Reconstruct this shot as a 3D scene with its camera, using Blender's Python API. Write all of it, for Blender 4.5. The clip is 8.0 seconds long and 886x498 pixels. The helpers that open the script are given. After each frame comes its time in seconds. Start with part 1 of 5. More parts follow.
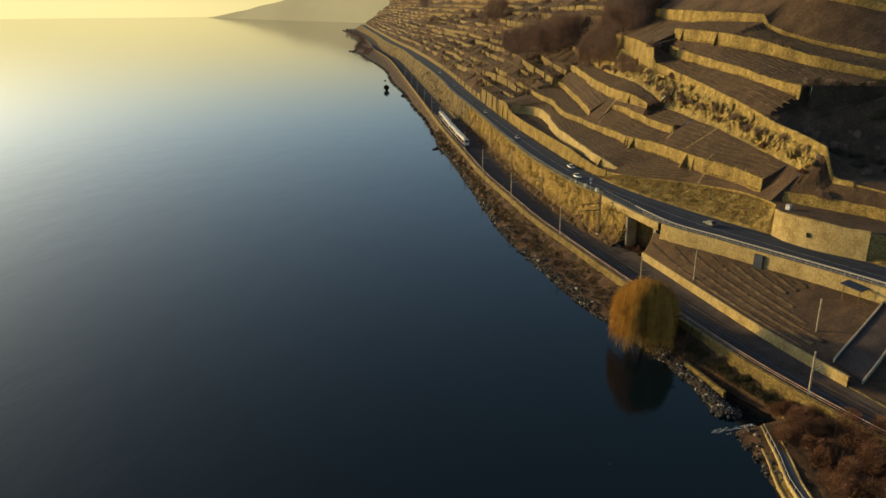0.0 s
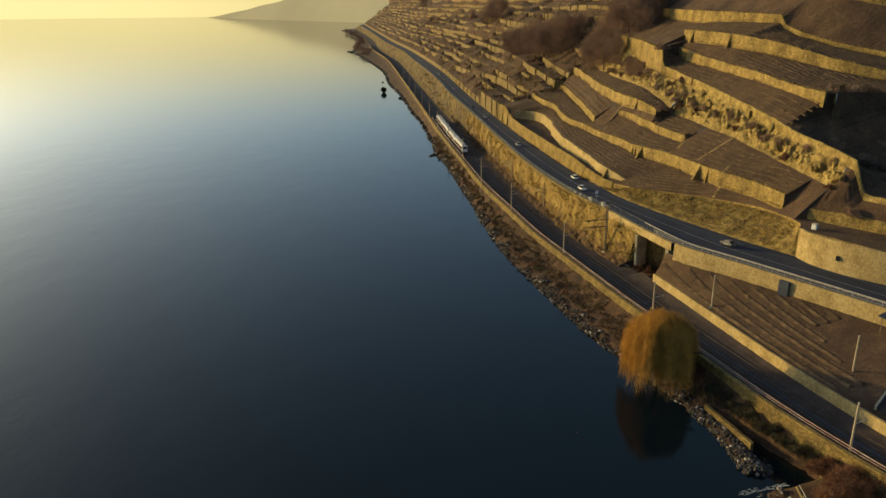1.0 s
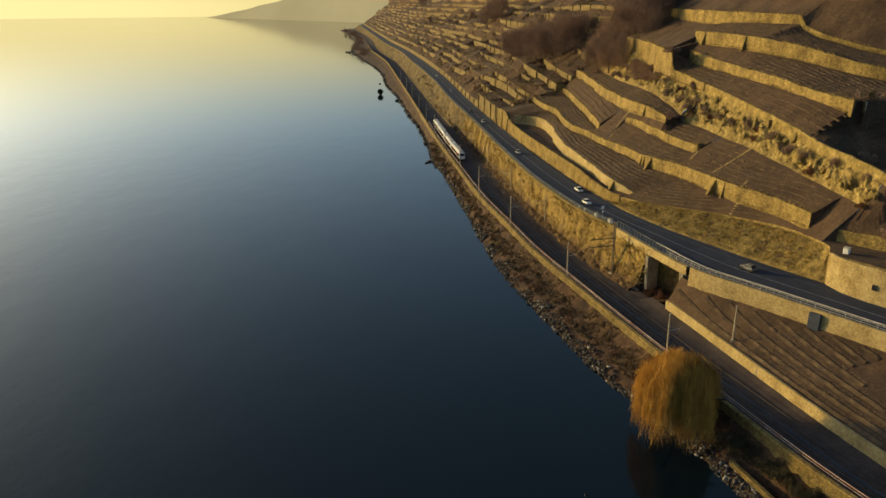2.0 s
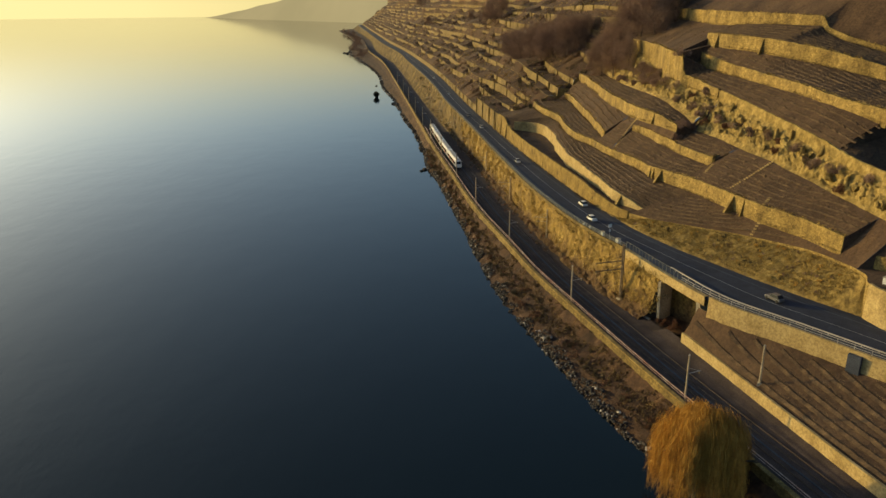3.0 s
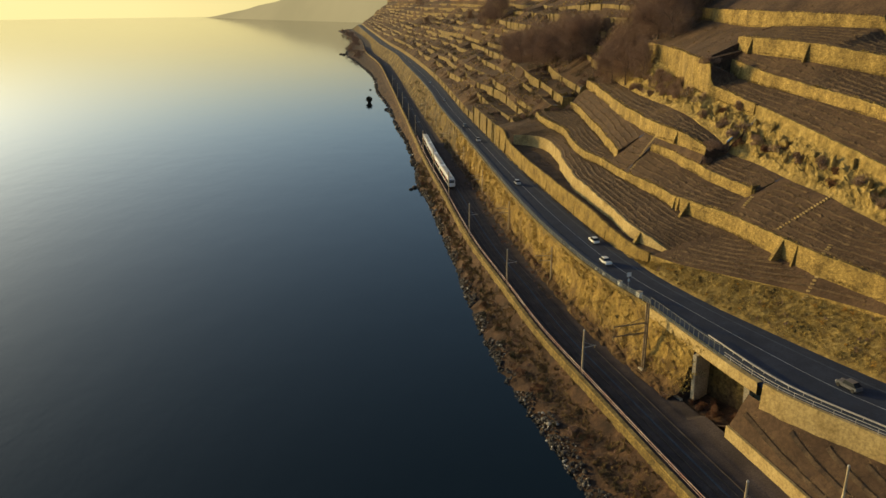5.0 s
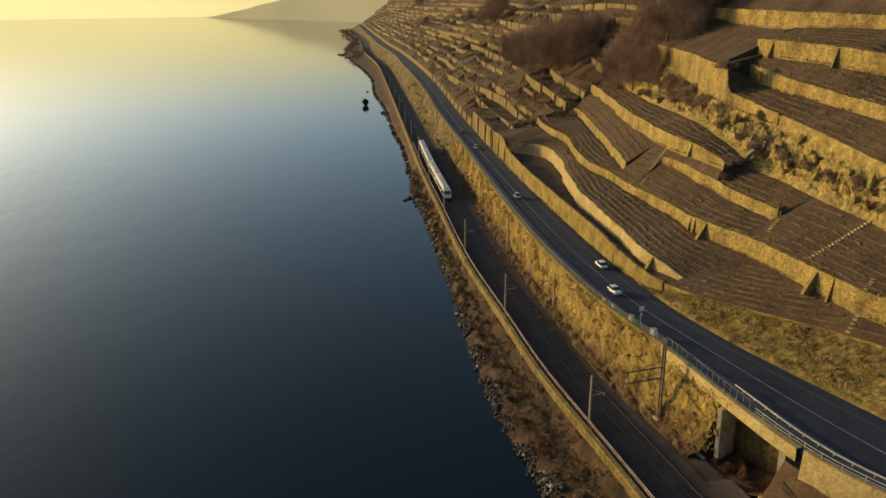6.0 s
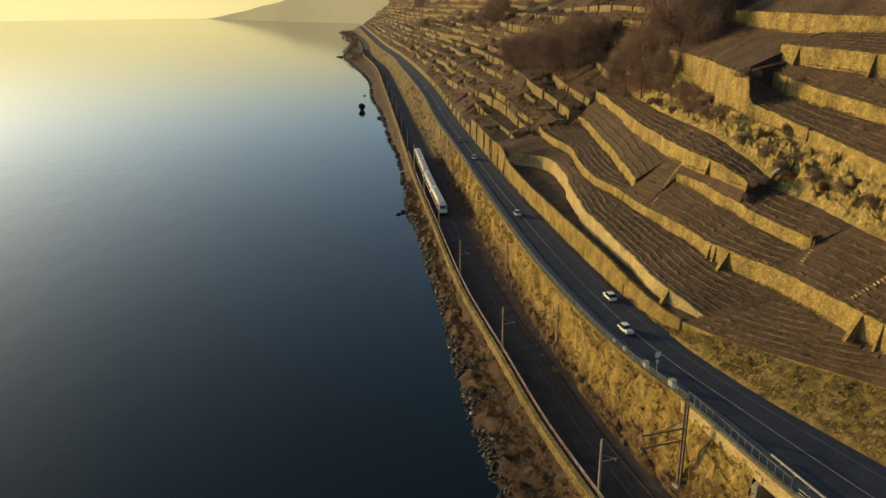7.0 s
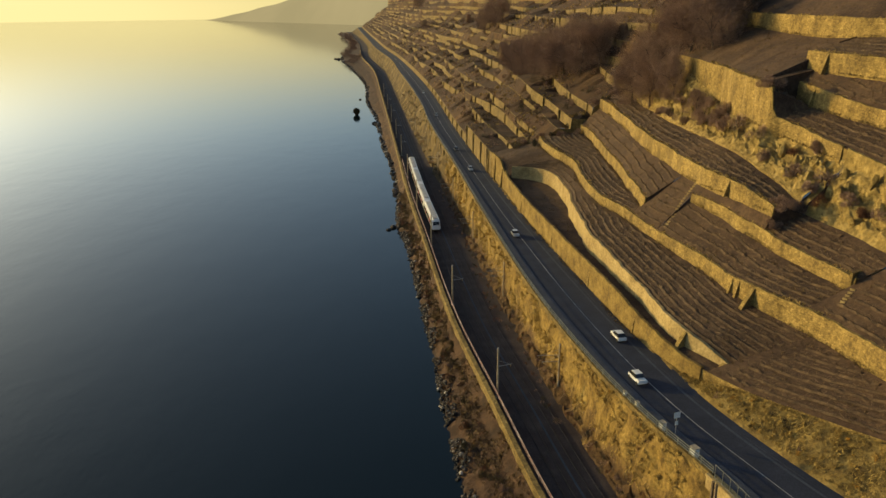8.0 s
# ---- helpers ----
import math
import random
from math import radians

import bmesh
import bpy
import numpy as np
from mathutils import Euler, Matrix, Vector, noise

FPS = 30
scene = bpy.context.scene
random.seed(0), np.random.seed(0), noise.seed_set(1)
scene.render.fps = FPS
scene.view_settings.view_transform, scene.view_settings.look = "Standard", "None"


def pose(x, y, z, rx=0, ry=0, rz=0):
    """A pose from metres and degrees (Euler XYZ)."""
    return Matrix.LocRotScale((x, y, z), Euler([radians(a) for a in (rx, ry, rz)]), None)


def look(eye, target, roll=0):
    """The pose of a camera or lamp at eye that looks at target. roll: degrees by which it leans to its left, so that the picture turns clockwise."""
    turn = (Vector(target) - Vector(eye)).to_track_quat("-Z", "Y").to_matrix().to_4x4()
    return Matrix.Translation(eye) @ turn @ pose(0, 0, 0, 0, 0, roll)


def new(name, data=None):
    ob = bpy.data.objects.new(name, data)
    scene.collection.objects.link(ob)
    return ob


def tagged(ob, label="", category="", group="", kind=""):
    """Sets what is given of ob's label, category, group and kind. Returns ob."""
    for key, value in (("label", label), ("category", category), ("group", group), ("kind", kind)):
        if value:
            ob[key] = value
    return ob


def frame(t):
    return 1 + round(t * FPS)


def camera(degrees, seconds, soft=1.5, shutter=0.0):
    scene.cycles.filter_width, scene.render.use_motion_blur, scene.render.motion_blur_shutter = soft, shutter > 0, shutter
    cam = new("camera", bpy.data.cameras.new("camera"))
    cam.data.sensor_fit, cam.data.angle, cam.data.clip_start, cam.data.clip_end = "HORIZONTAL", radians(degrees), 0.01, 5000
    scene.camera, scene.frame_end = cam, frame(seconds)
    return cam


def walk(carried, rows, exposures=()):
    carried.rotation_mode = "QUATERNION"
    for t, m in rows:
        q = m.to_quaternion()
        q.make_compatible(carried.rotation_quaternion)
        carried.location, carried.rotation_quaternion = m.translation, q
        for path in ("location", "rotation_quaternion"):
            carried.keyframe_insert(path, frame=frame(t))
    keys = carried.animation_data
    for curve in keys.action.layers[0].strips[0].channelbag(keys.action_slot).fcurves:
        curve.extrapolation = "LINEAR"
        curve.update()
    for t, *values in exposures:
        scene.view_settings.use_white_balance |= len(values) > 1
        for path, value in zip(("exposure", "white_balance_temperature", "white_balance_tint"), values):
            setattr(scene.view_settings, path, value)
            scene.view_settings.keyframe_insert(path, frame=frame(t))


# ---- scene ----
cam = camera(61.5, 8.0, soft=1.5)
PATH = [
    (0, (-0.015, 0.008, 72.037), (-0.027, 1.907, 71.410), -0.24),
    (0.5, (0.850, 8.718, 72.101), (0.836, 10.617, 71.474), -0.33),
    (1, (1.754, 17.350, 72.182), (1.739, 19.249, 71.554), -0.33),
    (1.5, (2.680, 26.116, 72.184), (2.664, 28.015, 71.555), -0.32),
    (3, (5.423, 53.123, 71.933), (5.406, 55.022, 71.305), -0.32),
    (3.5, (6.405, 62.045, 71.905), (6.386, 63.943, 71.276), -0.31),
    (4, (7.410, 71.040, 71.870), (7.388, 72.938, 71.240), -0.30),
    (4.5, (8.440, 80.024, 71.876), (8.418, 81.922, 71.247), -0.40),
    (6, (11.570, 106.799, 72.057), (11.541, 108.696, 71.426), -0.56),
    (6.5, (12.577, 115.841, 72.065), (12.546, 117.740, 71.436), -0.55),
    (7, (13.620, 124.822, 72.081), (13.586, 126.721, 71.453), -0.54),
    (7.5, (14.672, 133.759, 72.098), (14.638, 135.658, 71.472), -0.64),
    (8, (15.739, 142.675, 72.110), (15.703, 144.575, 71.485), -0.53),
]
walk(cam, [(t, look(eye, target, roll)) for t, eye, target, roll in PATH], exposures=[(0, 0.72, 7600, -4), (8, 0.72, 7600, -4)])


# ---- world, sun, exposure ----
SUN_AZ, SUN_EL = 61.0, 9.7          # degrees to the left of the +y axis, and above the horizon
sun_way = Vector((-math.sin(radians(SUN_AZ)) * math.cos(radians(SUN_EL)),
                  math.cos(radians(SUN_AZ)) * math.cos(radians(SUN_EL)), math.sin(radians(SUN_EL))))
world = bpy.data.worlds.new("world")
scene.world = world
world.use_nodes = True
wn = world.node_tree
sky = wn.nodes.new("ShaderNodeTexSky")
sky.sky_type, sky.sun_disc = "NISHITA", False
sky.sun_elevation, sky.sun_rotation = radians(SUN_EL), radians(-SUN_AZ)
sky.air_density, sky.dust_density, sky.ozone_density = 0.6, 2.6, 2.3
wn.links.new(sky.outputs[0], wn.nodes["Background"].inputs[0])
wn.nodes["Background"].inputs[1].default_value = 0.15
sun = new("sun", bpy.data.lights.new("sun", "SUN"))
sun.data.energy, sun.data.angle, sun.data.color = 2.65, radians(0.6), (1.0, 0.68, 0.27)
sun.matrix_world = look(sun_way * 500, (0, 0, 0))

# ---- materials ----


class Nodes:
    """A node material, written down shortly."""

    def __init__(self, name):
        self.m = bpy.data.materials.new(name)
        self.m.use_nodes = True
        self.t = self.m.node_tree
        self.b = self.t.nodes["Principled BSDF"]

    def add(self, kind):
        return self.t.nodes.new(kind)

    def to(self, a, b):
        self.t.links.new(a, b)

    def coords(self, sx=1.0, sy=1.0, sz=1.0):
        g = self.add("ShaderNodeNewGeometry")
        m = self.add("ShaderNodeMapping")
        m.inputs["Scale"].default_value = (sx, sy, sz)
        self.to(g.outputs["Position"], m.inputs["Vector"])
        return m.outputs["Vector"]

    def noise(self, scale, vec=None, detail=4.0, rough=0.6):
        n = self.add("ShaderNodeTexNoise")
        n.inputs["Scale"].default_value, n.inputs["Detail"].default_value = scale, detail
        n.inputs["Roughness"].default_value = rough
        self.to(vec or self.coords(), n.inputs["Vector"])
        return n.outputs["Fac"]

    def voronoi(self, scale, vec=None, feature="F1", out="Distance"):
        n = self.add("ShaderNodeTexVoronoi")
        n.feature = feature
        n.inputs["Scale"].default_value = scale
        self.to(vec or self.coords(), n.inputs["Vector"])
        return n.outputs[out]

    def ramp(self, fac, stops):
        n = self.add("ShaderNodeValToRGB")
        while len(n.color_ramp.elements) < len(stops):
            n.color_ramp.elements.new(0.5)
        for e, (p, c) in zip(n.color_ramp.elements, stops):
            e.position, e.color = p, (*c, 1.0)
        self.to(fac, n.inputs[0])
        return n.outputs[0]

    def mix(self, fac, a, b, how="MIX"):
        n = self.add("ShaderNodeMix")
        n.data_type, n.blend_type = "RGBA", how
        for value, sock in ((fac, n.inputs[0]), (a, n.inputs[6]), (b, n.inputs[7])):
            if isinstance(value, (int, float)):
                sock.default_value = value
            elif isinstance(value, tuple):
                sock.default_value = (*value, 1.0)
            else:
                self.to(value, sock)
        return n.outputs[2]

    def bump(self, height, strength, distance=0.1):
        n = self.add("ShaderNodeBump")
        n.inputs["Strength"].default_value, n.inputs["Distance"].default_value = strength, distance
        self.to(height, n.inputs["Height"])
        self.to(n.outputs[0], self.b.inputs["Normal"])

    def done(self, color, rough=0.9, metal=0.0, spec=0.3):
        if isinstance(color, tuple):
            self.b.inputs["Base Color"].default_value = (*color, 1.0)
        else:
            self.to(color, self.b.inputs["Base Color"])
        self.b.inputs["Roughness"].default_value = rough
        self.b.inputs["Metallic"].default_value = metal
        self.b.inputs["Specular IOR Level"].default_value = spec
        return self.m


def two_scale(name, dark, mid, light, big=0.12, small=2.5, bump=0.4, depth=0.15, rough=0.95):
    n = Nodes(name)
    base = n.ramp(n.noise(big, detail=5), [(0.32, dark), (0.52, mid), (0.72, light)])
    grain = n.ramp(n.noise(small, detail=6, rough=0.7), [(0.3, (0.45, 0.45, 0.45)), (0.7, (1.45, 1.45, 1.45))])
    col = n.mix(0.8, base, grain, "MULTIPLY")
    n.bump(n.noise(small, detail=6, rough=0.7), bump, depth)
    return n.done(col, rough)


def stone_wall(name, dark, light, size=1.9):
    n = Nodes(name)
    vec = n.coords(1.0, 1.0, 1.7)
    cells = n.voronoi(size, vec, out="Color")
    tone = n.ramp(cells, [(0.0, dark), (1.0, light)])
    stain = n.ramp(n.noise(0.25, n.coords(1, 1, 0.5), 5), [(0.3, (0.45, 0.42, 0.38)), (0.65, (1.15, 1.12, 1.05))])
    blotch = n.ramp(n.noise(1.1, n.coords(1, 1, 0.7), 6, 0.7), [(0.36, (0.4, 0.36, 0.3)), (0.56, (1.08, 1.06, 1.02))])
    tone = n.mix(0.55, tone, blotch, "MULTIPLY")
    joint = n.ramp(n.voronoi(size, vec, "DISTANCE_TO_EDGE"), [(0.0, (0.45, 0.45, 0.45)), (0.09, (1, 1, 1))])
    col = n.mix(1.0, n.mix(0.9, tone, stain, "MULTIPLY"), joint, "MULTIPLY")
    n.bump(n.voronoi(size, vec, "DISTANCE_TO_EDGE"), 0.6, 0.12)
    return n.done(col, 0.92)


M_SOIL = two_scale("vineyard_soil", (0.046, 0.027, 0.017), (0.074, 0.044, 0.026), (0.11, 0.067, 0.038), 0.15, 1.6, 0.6, 0.25)
M_GRASS = two_scale("dry_grass", (0.12, 0.079, 0.027), (0.22, 0.15, 0.046), (0.34, 0.24, 0.078), 0.5, 1.4, 0.9, 0.4)
M_SCRUB = two_scale("scrub_bank", (0.024, 0.014, 0.009), (0.06, 0.032, 0.018), (0.12, 0.066, 0.034), 0.3, 1.8, 0.9, 0.3)
M_ROCK = two_scale("cliff_rock", (0.15, 0.104, 0.034), (0.29, 0.205, 0.068), (0.42, 0.305, 0.112), 0.45, 1.2, 1.0, 0.5)


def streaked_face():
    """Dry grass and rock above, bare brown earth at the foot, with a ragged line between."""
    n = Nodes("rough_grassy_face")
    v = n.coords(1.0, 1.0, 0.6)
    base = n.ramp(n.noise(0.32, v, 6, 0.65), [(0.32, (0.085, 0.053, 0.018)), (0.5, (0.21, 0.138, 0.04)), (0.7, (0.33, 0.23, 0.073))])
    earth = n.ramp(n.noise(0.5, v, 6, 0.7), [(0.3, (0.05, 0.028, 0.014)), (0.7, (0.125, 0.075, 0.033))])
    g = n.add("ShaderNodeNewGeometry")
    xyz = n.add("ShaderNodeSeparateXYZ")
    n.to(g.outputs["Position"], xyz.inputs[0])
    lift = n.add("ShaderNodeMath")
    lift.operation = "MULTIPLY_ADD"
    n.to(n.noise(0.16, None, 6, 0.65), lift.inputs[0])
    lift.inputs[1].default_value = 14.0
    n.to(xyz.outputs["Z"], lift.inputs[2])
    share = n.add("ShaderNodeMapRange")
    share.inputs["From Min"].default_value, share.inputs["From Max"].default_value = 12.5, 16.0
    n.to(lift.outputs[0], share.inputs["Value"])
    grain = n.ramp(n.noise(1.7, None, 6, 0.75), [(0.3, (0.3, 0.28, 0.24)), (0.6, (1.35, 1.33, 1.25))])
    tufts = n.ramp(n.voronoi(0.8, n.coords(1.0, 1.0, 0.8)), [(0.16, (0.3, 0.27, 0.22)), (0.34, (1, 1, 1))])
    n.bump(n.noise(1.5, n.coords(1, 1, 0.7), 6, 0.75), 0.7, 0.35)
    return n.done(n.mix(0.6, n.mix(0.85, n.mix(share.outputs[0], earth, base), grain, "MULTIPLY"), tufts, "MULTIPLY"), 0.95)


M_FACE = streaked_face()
M_STONE = stone_wall("drystone", (0.19, 0.134, 0.047), (0.41, 0.298, 0.108))
M_OVERGROWN = two_scale("overgrown_wall", (0.12, 0.078, 0.024), (0.2, 0.135, 0.04), (0.29, 0.2, 0.064), 0.35, 2.0, 0.8, 0.2)
M_OLDSTONE = stone_wall("old_lake_wall", (0.12, 0.085, 0.03), (0.27, 0.2, 0.075))
M_RENDERED = two_scale("lime_rendered_wall", (0.24, 0.17, 0.072), (0.34, 0.25, 0.112), (0.43, 0.325, 0.155), 0.3, 2.2, 0.25, 0.06)
M_CONCRETE = two_scale("concrete", (0.26, 0.22, 0.16), (0.36, 0.31, 0.23), (0.42, 0.37, 0.28), 0.4, 3.0, 0.2, 0.04)
M_BALLAST = two_scale("track_ballast", (0.036, 0.026, 0.024), (0.053, 0.039, 0.036), (0.074, 0.055, 0.05), 0.25, 4.0, 0.6, 0.1)
M_ASPHALT = two_scale("asphalt", (0.014, 0.019, 0.034), (0.02, 0.026, 0.044), (0.028, 0.035, 0.056), 0.3, 5.0, 0.15, 0.02, 0.85)
M_PAVING = two_scale("pavement_asphalt", (0.034, 0.042, 0.06), (0.046, 0.055, 0.076), (0.06, 0.07, 0.092), 0.4, 5.0, 0.15, 0.02, 0.85)


def boulder_material():
    n = Nodes("shore_boulder")
    g = n.add("ShaderNodeNewGeometry")
    tone = n.ramp(g.outputs["Random Per Island"], [(0.0, (0.02, 0.018, 0.017)), (0.66, (0.045, 0.038, 0.033)), (0.9, (0.12, 0.1, 0.085)), (1.0, (0.5, 0.45, 0.38))])
    grain = n.ramp(n.noise(3.0, None, 5, 0.7), [(0.3, (0.55, 0.55, 0.55)), (0.7, (1.3, 1.3, 1.3))])
    n.bump(n.noise(4.0, None, 5, 0.7), 0.5, 0.1)
    return n.done(n.mix(0.8, tone, grain, "MULTIPLY"), 0.8)


M_BOULDER = boulder_material()
M_MARK = two_scale("road_paint", (0.16, 0.16, 0.165), (0.3, 0.3, 0.3), (0.45, 0.45, 0.45), 0.8, 6.0, 0.1, 0.01, 0.7)
M_STEEL = two_scale("galvanised_steel", (0.3, 0.28, 0.25), (0.38, 0.36, 0.32), (0.45, 0.42, 0.38), 1.0, 6.0, 0.1, 0.01, 0.5)
M_POLE = two_scale("pale_mast_concrete", (0.3, 0.235, 0.15), (0.4, 0.32, 0.21), (0.5, 0.41, 0.28), 0.8, 6.0, 0.1, 0.01, 0.8)
M_RAIL = two_scale("rail_steel", (0.05, 0.035, 0.027), (0.07, 0.05, 0.04), (0.1, 0.075, 0.06), 1.0, 8.0, 0.1, 0.01, 0.7)
M_WOOD = two_scale("weathered_post", (0.10, 0.075, 0.05), (0.16, 0.12, 0.08), (0.22, 0.17, 0.12), 1.0, 8.0, 0.2, 0.02)
M_TWIG = two_scale("vine_cane", (0.08, 0.052, 0.03), (0.14, 0.093, 0.052), (0.22, 0.15, 0.08), 0.4, 6.0, 0.1, 0.02)
M_BARE = two_scale("bare_twigs", (0.18, 0.115, 0.085), (0.26, 0.168, 0.12), (0.34, 0.225, 0.16), 0.3, 3.0, 0.1, 0.02)
M_BARK = two_scale("bark", (0.06, 0.045, 0.03), (0.09, 0.07, 0.05), (0.13, 0.1, 0.07), 0.8, 5.0, 0.5, 0.05)
M_WILLOW = two_scale("willow_twigs", (0.31, 0.155, 0.03), (0.45, 0.24, 0.047), (0.56, 0.32, 0.07), 0.6, 3.0, 0.1, 0.02)
M_RUST = two_scale("reddish_shrub", (0.10, 0.045, 0.028), (0.16, 0.075, 0.04), (0.2, 0.11, 0.06), 0.5, 3.0, 0.1, 0.02)
M_SHRUB = two_scale("dark_shrub", (0.035, 0.032, 0.018), (0.06, 0.05, 0.025), (0.1, 0.08, 0.04), 0.5, 3.0, 0.1, 0.02)


def water_material():
    n = Nodes("lake_water")
    v = n.coords(1.0, 0.55, 1.0)
    swell = n.noise(0.09, v, 3, 0.55)
    ripple = n.noise(0.8, v, 4, 0.6)
    h = n.add("ShaderNodeMath")
    h.operation = "MULTIPLY_ADD"
    n.to(ripple, h.inputs[0])
    h.inputs[1].default_value = 0.25
    n.to(swell, h.inputs[2])
    n.bump(h.outputs[0], 0.07, 1.0)
    n.b.inputs["IOR"].default_value = 1.33
    return n.done(n.ramp(n.noise(0.01, v, 3), [(0.3, (0.0025, 0.0065, 0.009)), (0.7, (0.004, 0.009, 0.012))]), 0.075, 0.0, 0.35)


M_WATER = water_material()

# ---- plan: long lines as x and z over y ----


def line(*pairs):
    """A smooth curve value(y) through (y, value) pairs."""
    ys = np.array([p[0] for p in sorted(pairs)], float)
    vs = np.array([p[1] for p in sorted(pairs)], float)
    h, dl = np.diff(ys), np.diff(vs) / np.diff(ys)
    m = np.concatenate(([dl[0]], np.where(dl[:-1] * dl[1:] > 0, 2 * dl[:-1] * dl[1:] / (dl[:-1] + dl[1:] + 1e-12 * np.sign(dl[:-1] + dl[1:] + 1e-9)), 0.0), [dl[-1]]))

    def value(y):
        y = np.asarray(y, float)
        i = np.clip(np.searchsorted(ys, y) - 1, 0, len(h) - 1)
        t = np.clip((y - ys[i]) / h[i], 0, 1)
        return ((2 * t**3 - 3 * t**2 + 1) * vs[i] + (t**3 - 2 * t**2 + t) * h[i] * m[i]
                + (-2 * t**3 + 3 * t**2) * vs[i + 1] + (t**3 - t**2) * h[i] * m[i + 1])
    return value


SHORE = line((-22, 73.1), (65, 56.6), (96.9, 51.9), (108.5, 51.2), (114.6, 50.6), (116, 57), (118.5, 60), (124, 57.4), (130, 54.4), (135, 52.2), (139.8, 47.2), (160.7, 38.7), (170.8, 34.7), (198.4, 26.9), (224.5, 20.4), (241.9, 17), (263.6, 13.9), (285.3, 11.4), (321.6, 6.4), (365.1, 0.5), (386.8, -4.1), (430.3, -7.3), (497, -15.1), (527.4, -20.6), (640.5, -36.5), (727.5, -52.1), (839.1, -65.8), (1050.7, -107.8), (1231.9, -146.2), (1485.6, -169), (2210.4, -301.5))
PARAPET = line((-25, 130.7), (91, 74.9), (114.2, 63.5), (130.1, 57.1), (147.5, 51.6), (175.1, 43.1), (208.4, 33.8), (233.1, 27.2), (256.2, 22.5), (293.9, 14.9), (356.3, 5.8), (412.8, -2.3), (467.9, -9.1), (544.7, -18.7), (728.8, -42), (950.6, -71.3), (1192.7, -114.2), (1482.6, -150.8), (2207.4, -274.1))
FOOT = line((-24.3, 144.4), (91.7, 85), (132.3, 69.7), (145.3, 65.8), (162.7, 61.4), (196.1, 53), (209.1, 48.9), (222.2, 44.3), (239.5, 39.6), (260.6, 35.6), (285.9, 31.2), (320.7, 25.9), (393.2, 16), (471.5, 5.5), (545.4, -4.6), (729.5, -28.3), (951.3, -57.6), (1193.4, -100.5), (1483.3, -137.1), (2208.1, -260.4))
LAKE_EDGE = line((-29.8, 196.4), (71.6, 137.1), (115.1, 108.7), (150.8, 85.6), (166.7, 74.6), (176, 68.1), (190.5, 58), (206.5, 52.6), (222.4, 48.1), (235.4, 43.2), (251.4, 38.6), (284.7, 32), (334, 25.2), (406.5, 16.4), (526.8, 1.4), (576.1, -3.2), (855.9, -39), (945.8, -50.3), (1187.8, -92.3), (1373.4, -120.6), (2057.6, -223.9), (2202.6, -244.9))
HILL_EDGE = line((-29.7, 212), (71.7, 152.6), (115.2, 125.2), (163.1, 94.1), (181.9, 82.7), (193.5, 75.4), (209.5, 66.7), (226.9, 58.3), (242.8, 52.6), (266, 47.2), (300.8, 41), (358.8, 32), (405.2, 26), (483.4, 16.6), (663.2, -2.3), (977.7, -45.7), (1187.9, -81.3), (1373.5, -109.6), (2057.7, -212.9), (2202.7, -233.9))
Z_RAIL, Z_ROAD = 4.6, 15.5


def link(name, verts, faces, mats, parent=None, smooth=False, slots=None):
    me = bpy.data.meshes.new(name)
    me.from_pydata([tuple(v) for v in verts], [], faces)
    for m in (mats if isinstance(mats, (list, tuple)) else [mats]):
        me.materials.append(m)
    if slots is not None:
        me.polygons.foreach_set("material_index", slots)
    if smooth:
        me.polygons.foreach_set("use_smooth", [True] * len(me.polygons))
    me.update()
    ob = new(name, me)
    ob.parent = parent
    return ob


def part(name, bm, material, parent, label=""):
    """Links a bmesh as one mesh object under a thing or a part."""
    me = bpy.data.meshes.new(name)
    bm.normal_update()
    bm.to_mesh(me)
    bm.free()
    me.materials.append(material)
    ob = new(name, me)
    ob.parent = parent
    return tagged(ob, label)


def box(bm, x0, x1, y0, y1, z0, z1, bevel=0.0, m=None):
    r = bmesh.ops.create_cube(bm, size=1.0)
    bmesh.ops.scale(bm, vec=(x1 - x0, y1 - y0, z1 - z0), verts=r["verts"])
    bmesh.ops.translate(bm, vec=((x0 + x1) / 2, (y0 + y1) / 2, (z0 + z1) / 2), verts=r["verts"])
    if bevel:
        es = list({e for v in r["verts"] for e in v.link_edges})
        r2 = bmesh.ops.bevel(bm, geom=es, offset=bevel, segments=2, affect="EDGES")
        r = {"verts": list({v for f in r2["faces"] for v in f.verts})}
    if m is not None:
        bmesh.ops.transform(bm, matrix=m, verts=r["verts"])
    return r["verts"]


def tube(bm, a, b, r0, r1=None, n=6):
    a, b = Vector(a), Vector(b)
    d = b - a
    r = bmesh.ops.create_cone(bm, cap_ends=True, segments=n, radius1=r0, radius2=r0 if r1 is None else r1, depth=d.length)
    bmesh.ops.transform(bm, matrix=Matrix.Translation((a + b) / 2) @ d.to_track_quat("Z", "Y").to_matrix().to_4x4(), verts=r["verts"])


def steps_of_y(a, b):
    """Sampling along the coast: close together near the camera, wider far off."""
    ys, y = [], a
    while y < b - 0.3:
        ys.append(y)
        y += 1.2 if y < 400 else 3.5 if y < 690 else 8.0
    return np.array(ys + [b])


